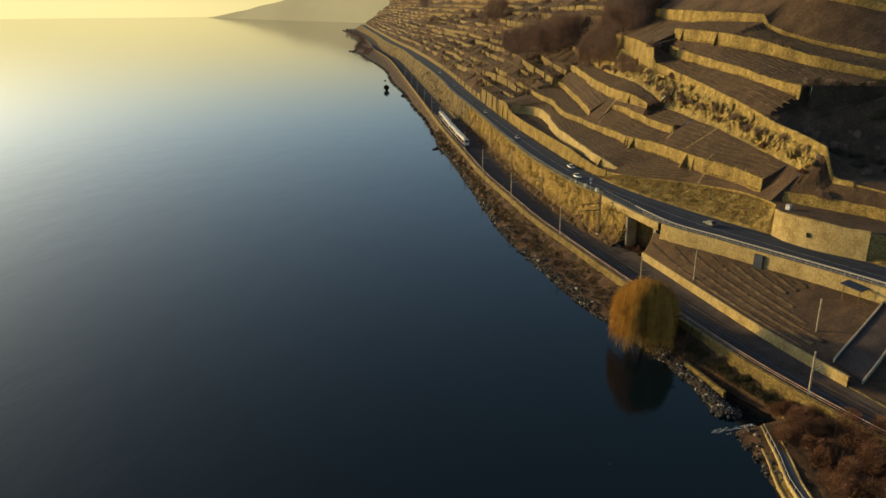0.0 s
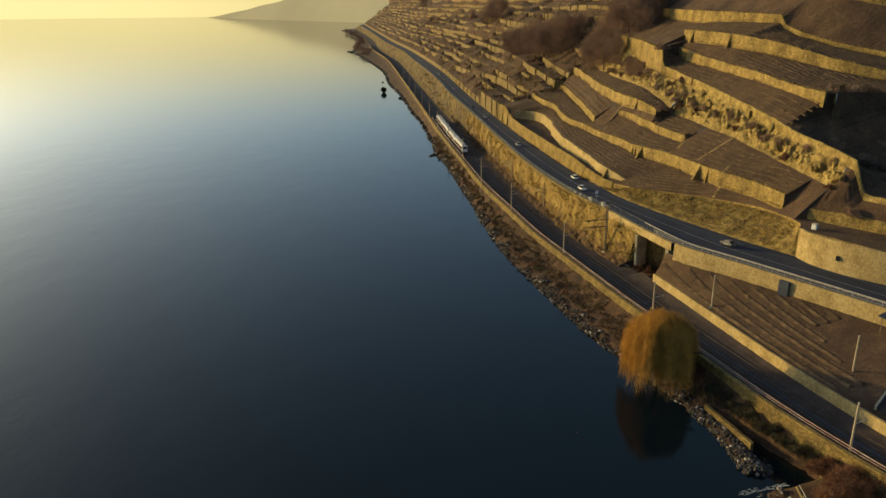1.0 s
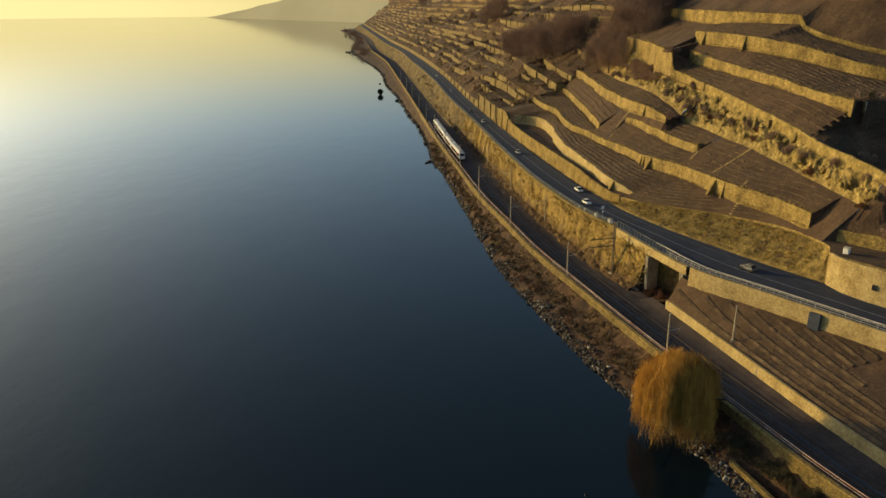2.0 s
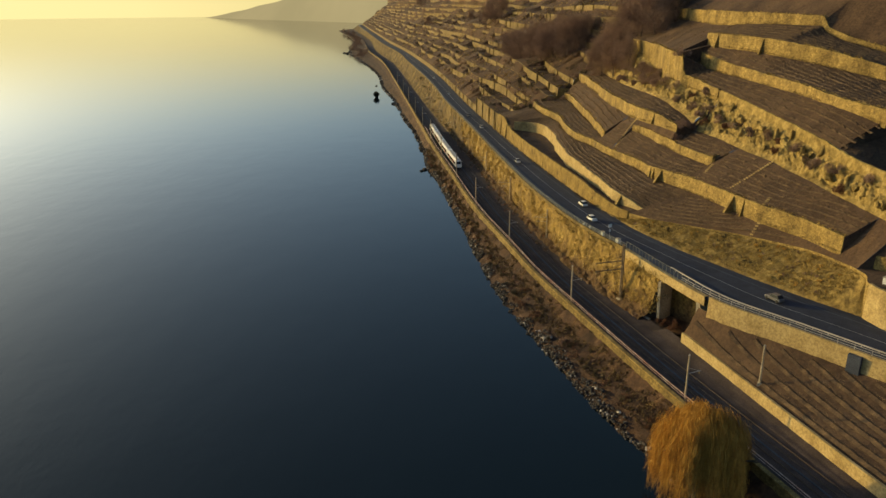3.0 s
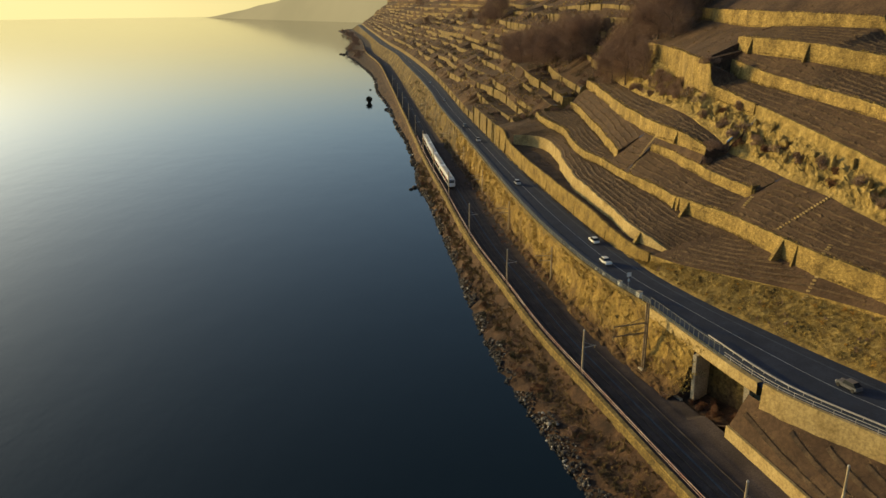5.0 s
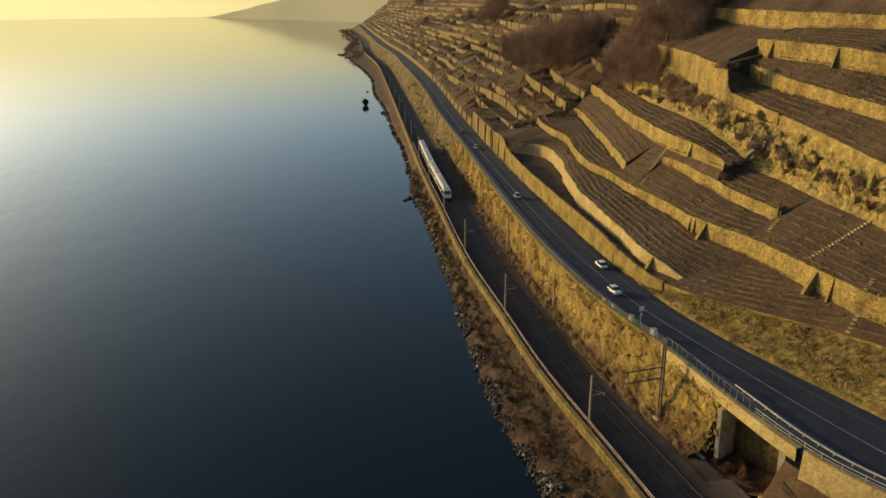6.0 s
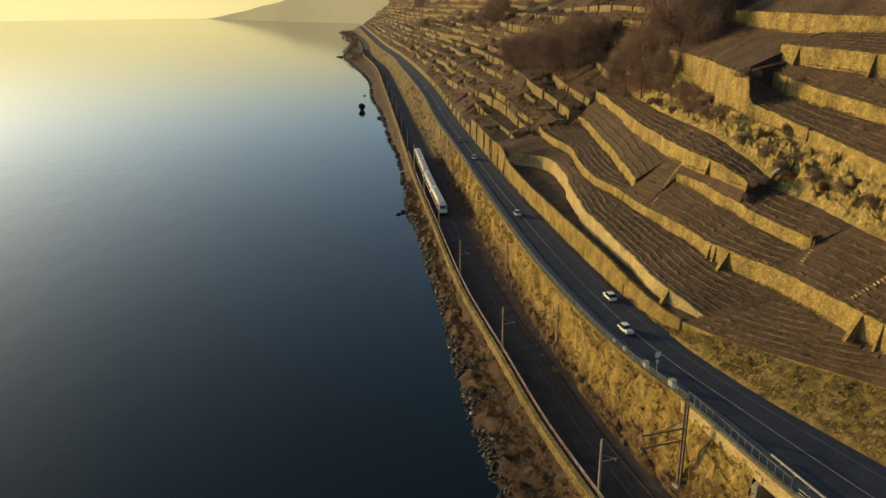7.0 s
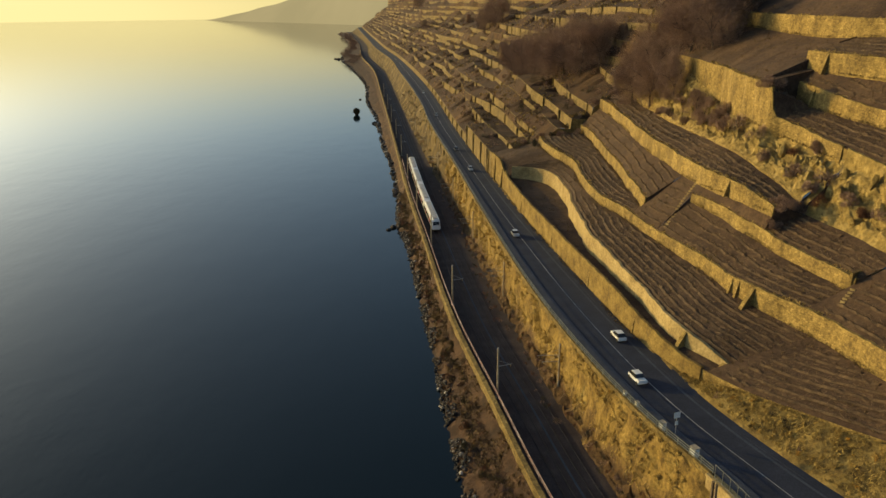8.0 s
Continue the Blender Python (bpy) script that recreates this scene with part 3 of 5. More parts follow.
def far_level(k, y):
    d, top, h = FAR[k]
    if k == 0:
        h = 8.0 if y < 462 else 3.6
        return float(HILL_EDGE(y)) + 0.6, Z_ROAD + h, Z_ROAD + 0.05
    far = max(0.0, y - 396)
    d = d * (1 + 0.10 * math.sin(far * 0.009 + k)) + (3.2 * noise.noise(Vector((y * 0.012, k * 3.7, 1))) + 1.1 * noise.noise(Vector((y * 0.035, k * 6.1, 5)))) * min(1, far / 35 + 0.2)
    z = top + 1.6 * noise.noise(Vector((y * 0.01, k * 2.9, 8))) * min(1, far / 40)
    z -= 5.5 * max(0.0, math.sin(math.pi * (d - 8) / 46) if 8 < d < 54 else 0.0) * max(0.0, 1 - far / 75)
    gap = noise.noise(Vector((y * 0.026, k * 5.3, 2)))
    h = h * (1.25 if gap > 0.16 else 0.75 if gap > -0.1 else 0.06)
    return float(HILL_EDGE(y)) + max(d, 1.5 + k), z, z - h


M_FARWALL = stone_wall("far_terrace_stone", (0.14, 0.1, 0.038), (0.28, 0.205, 0.08))


def far_hill():
    ys = np.concatenate((np.arange(396, 770, 2.0), np.arange(771, 2190, 7.0)))
    verts, faces, mi = [], [], []
    rows = []
    for y in ys:
        pts = [(float(HILL_EDGE(y)) + 0.1, Z_ROAD + 0.05, 0)]
        for k in range(len(FAR)):
            x, t, b = far_level(k, y)
            x = max(x, pts[-1][0] + 0.3)
            prev = pts[-1]
            b = max(b, prev[1] - 0.2)
            for c in (1, 2):
                q = c / 3
                p = Vector((prev[0] + (x - prev[0]) * q, y, prev[1] + (b - prev[1]) * q))
                p.z += 0.3 * noise.noise(p * 0.3)
                pts.append((p.x, p.z, 0))
            pts += [(x, b, 1), (x + 0.3, max(t, b + 0.05), 0)]
        rows.append(pts)
    n = len(rows[0])
    for y, pts in zip(ys, rows):
        verts += [(p[0], y, p[1]) for p in pts]
    for j in range(len(ys) - 1):
        for c in range(n - 1):
            o = j * n + c
            faces.append((o, o + 1, o + n + 1, o + n))
            mi.append(1 if rows[0][c][2] else (2 if c > n - 5 else 0))
    return link("far_hillside", verts, faces, [M_FARSOIL, M_FARWALL, M_GRASS], slots=mi)


M_FARSOIL = two_scale("far_vineyards", (0.032, 0.0155, 0.0075), (0.06, 0.0305, 0.013), (0.106, 0.056, 0.022), 0.09, 0.7, 0.8, 0.5)


def seam():
    """Upright face where the near terraces meet the far ones."""
    a = profile(active(396, 396), 396.0)
    b = [(float(HILL_EDGE(396)) + 0.1, Z_ROAD)]
    for k in range(len(FAR)):
        x, t, base = far_level(k, 396.0)
        x = max(x, b[-1][0] + 0.3)
        b += [(x, max(base, b[-1][1] - 0.2)), (x + 0.3, t)]
    xs = np.arange(a[0][0], 190, 0.4)
    za = np.interp(xs, [p[0] for p in a], [p[1] for p in a])
    zb = np.interp(xs, [p[0] for p in b], [p[1] for p in b])
    verts, faces = [], []
    for x, p, q in zip(xs, za, zb):
        verts += [(x, 396.0, max(p, q) + 0.02), (x, 396.0, min(p, q) - 0.6)]
    for i in range(len(xs) - 1):
        faces.append((2 * i, 2 * i + 1, 2 * i + 3, 2 * i + 2))
    return link("terrace_return", verts, faces, M_STONE)


tagged(seam(), "low cross wall running up the terraces", "terrace wall", kind="structure")
tagged(far_hill(), "distant hillside of narrow vineyard terraces above the road", "hillside", kind="structure")


def far_height(x, y):
    pts = [(float(HILL_EDGE(y)), Z_ROAD)]
    for k in range(len(FAR)):
        fx, t, b = far_level(k, y)
        fx = max(fx, pts[-1][0] + 0.3)
        pts += [(fx, b), (fx + 0.3, t)]
    return float(np.interp(x, [p[0] for p in pts], [p[1] for p in pts]))


def ground(x, y):
    return height(x, y) if y < 396 else far_height(x, y)


def empty(name, place, turn=0.0):
    ob = new(name)
    ob.matrix_world = pose(*place, 0, 0, turn)
    return ob

# ---- bridge, road walls, lower vineyard ----


YB = steps_of_y(-22, 191.6)
tagged(ribbon("road_wall", YB, LAKE_EDGE, (-0.9, -0.35, -0.35, 0.3, 0.3), (6.5, 15.4, 15.9, 15.9, 15.0), M_RENDERED),
       "pale plastered retaining wall carrying the road", "retaining wall", kind="structure")
YG = steps_of_y(192.3, 223.5)
tagged(ribbon("bridge_deck", YG, LAKE_EDGE, (9.0, -0.2, -0.6, -0.7, -0.7, 0.4, 0.4), (13.6, 13.5, 13.7, 13.9, 15.75, 15.75, 15.4), M_RENDERED),
       "pale concrete edge girder of the road bridge", "bridge", kind="structure")
tagged(ribbon("bridge_kerb", YG, LAKE_EDGE, (-0.85, -0.85, 0.1, 0.1), (15.5, 15.85, 15.85, 15.6), M_RENDERED),
       "concrete kerb along the bridge edge", "kerb", kind="structure")


def slab_between(name, a, b, half, z0, z1, mat, label, cat, flare=0.0):
    """An upright wall slab from a to b in plan."""
    a, b = Vector((*a, 0)), Vector((*b, 0))
    d = (b - a).normalized()
    n = Vector((-d.y, d.x, 0)) * half
    bm = bmesh.new()
    lo = [a - n, b - n, b + n, a + n]
    hi = [a - n - d * flare, b - n, b + n, a + n - d * flare]
    vs = [bm.verts.new((p.x, p.y, z0)) for p in lo] + [bm.verts.new((p.x, p.y, z1)) for p in hi]
    for q in ((3, 2, 1, 0), (4, 5, 6, 7), (0, 1, 5, 4), (1, 2, 6, 5), (2, 3, 7, 6), (3, 0, 4, 7)):
        bm.faces.new([vs[i] for i in q])
    return tagged(part(name, bm, mat, None), label, cat, kind="structure")


slab_between("bridge_pier", (51.7, 205.8), (59.8, 212.5), 0.35, 4.0, 13.7, M_CONCRETE, "pale concrete pier wall under the bridge", "pier", 0.5)
slab_between("bridge_abutment", (57.5, 196.9), (64.9, 203), 0.5, 4.0, 15.3, M_CONCRETE, "flared concrete abutment of the bridge", "abutment", 0.9)
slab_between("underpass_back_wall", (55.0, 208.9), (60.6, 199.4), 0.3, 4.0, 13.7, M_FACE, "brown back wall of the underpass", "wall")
slab_between("track_kerb", (46.8, 214.2), (50.1, 206.3), 0.25, 4.1, 4.75, M_CONCRETE, "low concrete kerb beside the tracks", "kerb")
# Shaded recess in the road wall, drawn as a block in dark grey.
slab_between("recess_shade_block", (73.3, 166.5), (74.7, 167.6), 1.1, 8.0, 15.3, M_PAVING, "dark grey block painted as the shaded recess in the road wall", "buttress")

YP = steps_of_y(-22, 194.1)
fp, lp = FOOT(YP), LAKE_EDGE(YP)
flat = np.clip((YP - 119) / 12, 0, 1)
plat = sweep("lower_vineyard_ground", YP, [(fp + 0.2, 6.6 - 1.7 * (1 - flat)), (fp + (lp - fp) * 0.5, 9.5 - 3.6 * (1 - flat)), (lp - 0.2, 12.6 - 6.0 * (1 - flat))], M_SOIL, 0.15, 6)
tagged(plat, "bare brown vineyard plot between railway and road", "vineyard", kind="structure")
x0, x1 = float(FOOT(194)) + 0.2, float(LAKE_EDGE(194)) + 0.6
tagged(link("underpass_slope", [(x0, 194, 6.6), (x1, 194, 12.6), (x1 + 1.5, 197, 5), (x0 - 1.5, 199, 4.2), (66, 209, 5), (60, 216, 5), (50, 209.5, 4.4)],
            [(0, 1, 2, 3), (3, 2, 4, 5, 6)], M_SCRUB), "scrubby earth slope beside the underpass", "slope", kind="structure")
tagged(link("underpass_floor", [(54.2, 192, 4.2), (72, 192, 6.2), (72, 222, 6.2), (45.2, 222, 4.2)], [(0, 1, 2, 3)], M_SCRUB), "dark earth floor below the bridge", "ground", kind="structure")


def plot_ground(x, y):
    """Height of the lower plot."""
    a, b = float(FOOT(y)) + 0.2, float(LAKE_EDGE(y)) - 0.2
    k = 1 - min(1.0, max(0.0, (y - 119) / 12))
    return float(np.interp(x, (a, a + (b - a) * 0.5, b), (6.6 - 1.7 * k, 9.5 - 3.6 * k, 12.6 - 6.0 * k)))


YL = steps_of_y(-22, 123)
fl = FOOT(YL)
tagged(sweep("plot_edge", YL, [(fl - 0.1, 3.8 + 0 * YL), (fl, 5.1 + 0 * YL), (fl + 0.5, 5.15 + 0 * YL)], M_STONE), "low stone edge beside the tracks", "edge wall", kind="structure")
tagged(ribbon("plot_wall", steps_of_y(122, 194), FOOT, (-0.35, -0.25, 0.25, 0.25), (3.6, 7.05, 7.05, 6.0), M_RENDERED),
       "low pale wall between the tracks and the vineyard plot", "wall", kind="structure")
ramp_v = []
for i in range(13):
    for j in range(4):
        x, y = 73.6 + 22.0 * i / 12 + 2.2 * j / 3, 128.5 + 19.6 * i / 12 - 6.5 * j / 3
        ramp_v.append((x, y, plot_ground(x, y) + 0.3))
tagged(link("access_ramp", ramp_v, [(4 * i + j, 4 * i + j + 1, 4 * i + j + 5, 4 * i + j + 4) for i in range(12) for j in range(3)], M_BALLAST),
       "dark paved ramp beside the vineyard plot", "ramp", kind="structure")


def ramp_wall(dx, dy, label):
    verts, faces = [], []
    for i in range(13):
        x, y = 73.6 + 22.0 * i / 12 + dx, 128.5 + 19.6 * i / 12 + dy
        z = plot_ground(x, y)
        for o, h in ((-0.18, -0.6), (-0.15, 0.75), (0.15, 0.75), (0.18, -0.6)):
            verts.append((x + 0.66 * o, y - 0.75 * o, z + h))
    for i in range(12):
        for j in range(3):
            faces.append((4 * i + j, 4 * i + j + 1, 4 * i + j + 5, 4 * i + j + 4))
    faces += [(3, 2, 1, 0), (48, 49, 50, 51)]
    tagged(link("ramp_wall", verts, faces, M_CONCRETE), label, "wall", "ramp walls", "structure")


ramp_wall(0.0, 0.0, "low grey wall along the paved ramp")
ramp_wall(2.2, -6.5, "low grey wall along the paved ramp")

# ---- rail and road furniture ----


def posts_and_rails(name, centre, off, y0, y1, z0, height_, gap, rails, mat, label, cat, post=0.05, tint=None):
    """A fence: every post a part, each rail a part."""
    p0, _ = along(centre, y0, off, z0)
    root = empty(name, p0)
    inv = root.matrix_world.inverted()
    bm = bmesh.new()
    box(bm, -post, post, -post, post, 0, height_, 0.01)
    first = part("post", bm, mat, root)
    y = y0
    count = 0
    while y < y1 and count < 280:
        p, a = along(centre, y, off, z0)
        ob = first if count == 0 else new("post", first.data)
        ob.parent = root
        ob.matrix_basis = inv @ pose(*p, 0, 0, math.degrees(a))
        y += gap
        count += 1
    ys = np.linspace(y0, y1, max(2, int((y1 - y0) / 2)))
    for z, r in rails:
        o = ribbon("rail_bar", ys, centre, (off - r, off - r, off + r, off + r, off - r), (z0 + z - r, z0 + z + r, z0 + z + r, z0 + z - r, z0 + z - r), tint or mat)
        o.parent = root
        o.matrix_parent_inverse = inv
    return tagged(root, label, cat)


M_REDRAIL = two_scale("red_white_rail", (0.38, 0.2, 0.15), (0.5, 0.36, 0.3), (0.62, 0.54, 0.48), 0.5, 3.0, 0.1, 0.01, 0.5)
posts_and_rails("track_fence", PARAPET, 1.0, 91, 468, 4.1, 3.0, 3.0, ((2.95, 0.05), (2.5, 0.03)), M_RAIL, "reddish pipe railing along the lakeside of the tracks", "railing", 0.04, M_REDRAIL)
M_FENCE = two_scale("painted_fence_steel", (0.1, 0.11, 0.1), (0.14, 0.15, 0.14), (0.19, 0.2, 0.18), 1.0, 6.0, 0.1, 0.01, 0.55)
posts_and_rails("bridge_railing", LAKE_EDGE, -0.45, 201.3, 222.4, 15.8, 2.0, 1.4, ((1.95, 0.035), (0.15, 0.035)), M_FENCE, "grey-green steel railing on the bridge", "railing", 0.04)
posts_and_rails("guard_rail", LAKE_EDGE, -0.1, 223.1, 780, 15.8, 1.15, 2.2, ((1.1, 0.045), (0.72, 0.04), (0.36, 0.04)), M_FENCE, "dark steel railing along the lakeside of the road", "guard rail", 0.05)
posts_and_rails("wall_railing", LAKE_EDGE, 0.0, 115, 200.6, 15.8, 1.0, 2.4, ((0.98, 0.035), (0.5, 0.03)), M_STEEL, "thin steel railing above the road wall", "railing", 0.035)
posts_and_rails("kerb_rail", LAKE_EDGE, 2.4, 115, 208, 15.5, 0.7, 2.4, ((0.62, 0.10),), M_STEEL, "low guard rail between footway and carriageway", "guard rail", 0.05)


def mast(place, turn, tall, arms):
    """A catenary mast: tapered pole on a footing with brackets; x is the way the arms point."""
    root = empty("catenary_mast", place, turn)
    bm = bmesh.new()
    tube(bm, (0, 0, 0), (0, 0, tall), 0.21, 0.15, 10)
    part("post", bm, M_POLE, root)
    bm = bmesh.new()
    box(bm, -0.4, 0.4, -0.4, 0.4, -0.6, 0.35, 0.05)
    part("footing", bm, M_CONCRETE, root)
    bm = bmesh.new()
    tube(bm, (0, 0, tall), (0, 0, tall + 0.25), 0.19, 0.12, 10)
    part("cap", bm, M_STEEL, root)
    for z, reach in arms:
        bm = bmesh.new()
        tube(bm, (0, 0, z), (reach, 0, z + 0.25), 0.07, 0.06)
        tube(bm, (0, 0, z + 1.2), (reach * 0.85, 0, z + 0.25), 0.03, 0.03)
        arm = part("bracket", bm, M_STEEL, root)
        bm = bmesh.new()
        for i in range(3):
            tube(bm, (reach * 0.9, 0, z + 0.1 - i * 0.14), (reach * 0.9, 0, z + 0.04 - i * 0.14), 0.11, 0.08, 8)
        part("insulator", bm, M_RENDERED, arm, "pale ceramic insulator")
    return tagged(root, "slim pale catenary mast with side brackets", "catenary mast", "catenary masts")


for y in (117, 168.9, 214.7, 262.3, 306.3, 351.3, 396.2, 442.6, 490.4, 541.2, 599.2, 657.1, 729.6):
    p, a = along(PARAPET, y, 1.9, 4.2)
    mast(p, math.degrees(a) - 90, 9.8, ((6.3, 2.6),))
for y, off in ((264.7, -0.6), (309.2, -0.6), (354.2, -0.6), (399.1, -0.6), (446.9, -0.6), (497.7, -0.6), (555.7, -0.6)):
    p, a = along(FOOT, y, off, 4.2)
    mast(p, math.degrees(a) + 90, 9.6, ((6.3, 3.2), (7.6, 4.2)))


def lattice_mast(place, turn, tall):
    """A braced double-legged mast carrying two long cross arms; x is the way the arms point."""
    root = empty("lattice_mast", place, turn)
    for sy in (-0.3, 0.3):
        bm = bmesh.new()
        box(bm, -0.15, 0.15, sy - 0.13, sy + 0.13, -0.5, tall, 0.01)
        part("leg", bm, M_WOOD, root)
    n = int(tall / 1.1)
    bm = bmesh.new()
    for i in range(n):
        a = -0.3 if i % 2 else 0.3
        tube(bm, (0, a, i * 1.1 + 0.2), (0, -a, i * 1.1 + 1.3), 0.04)
    part("lacing", bm, M_WOOD, root)
    bm = bmesh.new()
    tube(bm, (-2.2, 0.2, 0), (-0.1, 0.1, tall * 0.6), 0.09, 0.07)
    part("strut", bm, M_WOOD, root, "slanting strut")
    bm = bmesh.new()
    box(bm, -0.7, 0.7, -0.7, 0.7, -0.9, 0.25, 0.06)
    part("footing", bm, M_CONCRETE, root)
    for z in (7.6, 9.6):
        bm = bmesh.new()
        tube(bm, (0, 0, z), (7.2, 0, z + 0.2), 0.15, 0.12)
        tube(bm, (0, 0, z + 1.3), (4.5, 0, z + 0.2), 0.06)
        arm = part("cross_arm", bm, M_WOOD, root)
        for q in (3.0, 7.0):
            bm = bmesh.new()
            for i in range(3):
                tube(bm, (q, 0, z - 0.05 - i * 0.16), (q, 0, z - 0.12 - i * 0.16), 0.13, 0.1, 8)
            part("insulator", bm, M_RENDERED, arm, "pale ceramic insulator")
    tagged(root, "brown braced steel mast with two cross arms beside the bridge", "catenary mast")


lattice_mast((45.9, 217.4, 5.0), 200, 13.6)
for x, y, z in ((60.5, 171.7, 7.2), (75.1, 139.2, 7.6)):
    mast(Vector((x, y, z)), 150, 7.5, ())


M_SIGN = two_scale("white_enamel", (0.62, 0.62, 0.58), (0.7, 0.7, 0.66), (0.78, 0.77, 0.72), 1.0, 6.0, 0.05, 0.01, 0.4)
M_DARK = two_scale("dark_glass", (0.015, 0.017, 0.02), (0.02, 0.022, 0.026), (0.03, 0.032, 0.036), 1.0, 6.0, 0.0, 0.01, 0.12)
M_TYRE = two_scale("tyre_rubber", (0.015, 0.015, 0.015), (0.022, 0.022, 0.022), (0.03, 0.03, 0.03), 2.0, 9.0, 0.1, 0.01, 0.85)


def road_sign():
    p, a = along(LAKE_EDGE, 232, 1.4, 15.6)
    root = empty("road_sign", p, math.degrees(a) - 90)
    bm = bmesh.new()
    tube(bm, (0, 0, 0), (0, 0, 3.4), 0.05)
    part("pole", bm, M_STEEL, root)
    bm = bmesh.new()
    box(bm, -0.5, 0.5, -0.07, -0.04, 2.6, 3.5, 0.01)
    part("panel", bm, M_SIGN, root, "square white sign panel")
    bm = bmesh.new()
    box(bm, -0.25, 0.25, -0.07, -0.04, 1.5, 2.1, 0.01)
    part("small_panel", bm, M_SIGN, root, "small white plate")
    tagged(root, "white square road sign on a steel pole", "road sign")


road_sign()


def roadside_box(y, off, size):
    p, a = along(LAKE_EDGE, y, off, 15.6)
    root = empty("roadside_cabinet", p, math.degrees(a))
    bm = bmesh.new()
    box(bm, -size, size, -size * 0.8, size * 0.8, 0, size * 2.6, 0.04)
    part("body", bm, M_SIGN, root)
    bm = bmesh.new()
    box(bm, -size * 1.1, size * 1.1, -size * 0.9, size * 0.9, size * 2.6, size * 2.75, 0.02)
    part("lid", bm, M_CONCRETE, root)
    tagged(root, "small pale cabinet beside the guard rail", "cabinet", "roadside cabinets")


for y, off, size in ((233.6, 0.5, 0.45), (227.2, 0.5, 0.5), (239.9, 0.5, 0.3), (243.3, 0.5, 0.25)):
    roadside_box(y, off, size)


def vehicle(y, f, paint, towards, label):
    """A small car on the road; f: how far across, towards: facing the camera's side or away."""
    a0, b0 = float(LAKE_EDGE(y)), float(HILL_EDGE(y))
    _, a = along(LAKE_EDGE, y, 0)
    root = empty("car", (a0 + (b0 - a0) * f, y, Z_ROAD + 0.04), math.degrees(a) + (180 if towards else 0))
    L, W = 3.7, 0.82
    bm = bmesh.new()
    vs = box(bm, -L / 2, L / 2, -W, W, 0.28, 0.86, 0.0)
    for v in vs:
        if v.co.z > 0.5:
            v.co.x *= 0.95
            v.co.y *= 0.94
    bmesh.ops.bevel(bm, geom=bm.edges[:], offset=0.1, segments=2, affect="EDGES")
    part("body", bm, paint, root)
    bm = bmesh.new()
    vs = box(bm, -1.55, 0.75, -0.74, 0.74, 0.84, 1.38, 0.0)
    for v in vs:
        if v.co.z > 1.0:
            v.co.x = v.co.x * 0.66 - 0.05
            v.co.y *= 0.82
    part("glass_cabin", bm, M_DARK, root, "dark glazed cabin")
    bm = bmesh.new()
    box(bm, -1.03, 0.42, -0.6, 0.6, 1.37, 1.44, 0.03)
    part("roof", bm, paint, root)
    for x in (-1.25, 1.25):
        for s_ in (-1, 1):
            bm = bmesh.new()
            tube(bm, (x, s_ * 0.68, 0.3), (x, s_ * 0.88, 0.3), 0.31, 0.3, 14)
            part("wheel", bm, M_TYRE, root)
    for s_ in (-0.6, 0.6):
        bm = bmesh.new()
        box(bm, L / 2 - 0.12, L / 2 + 0.01, s_ - 0.17, s_ + 0.17, 0.6, 0.75, 0.03)
        part("headlight", bm, M_SIGN, root, "clear headlight glass")
    return tagged(root, label, "car", "cars on the road")


def paint(name, c):
    n = Nodes(name)
    n.b.inputs["Coat Weight"].default_value = 0.6
    return n.done(n.mix(0.15, c, n.noise(5.0)), 0.35, 0.0, 0.5)


P_WHITE, P_GREY, P_BLACK = paint("white_car_paint", (0.75, 0.74, 0.7)), paint("silver_car_paint", (0.42, 0.42, 0.42)), paint("dark_car_paint", (0.03, 0.032, 0.04))
for y, f, pt, tow, label in ((263.6, 0.72, P_WHITE, False, "white hatchback driving on the dark road"), (248, 0.40, P_WHITE, True, "white hatchback driving beside the guard rail"),
                             (325.4, 0.42, P_GREY, True, "silver hatchback driving on the dark road"), (404.8, 0.45, P_GREY, True, "silver hatchback driving on the dark road"),
                             (442.8, 0.42, P_BLACK, True, "black hatchback driving on the dark road"), (190.6, 0.62, P_BLACK, False, "black hatchback driving past the bridge"),
                             (541.4, 0.5, P_GREY, True, "silver hatchback far along the road"), (648.6, 0.5, P_WHITE, True, "white hatchback far along the road")):
    vehicle(y, f, pt, tow, label)

M_TRAIN = paint("cream_train_paint", (0.74, 0.70, 0.62))
M_TRAINRED = paint("red_train_paint", (0.45, 0.03, 0.03))


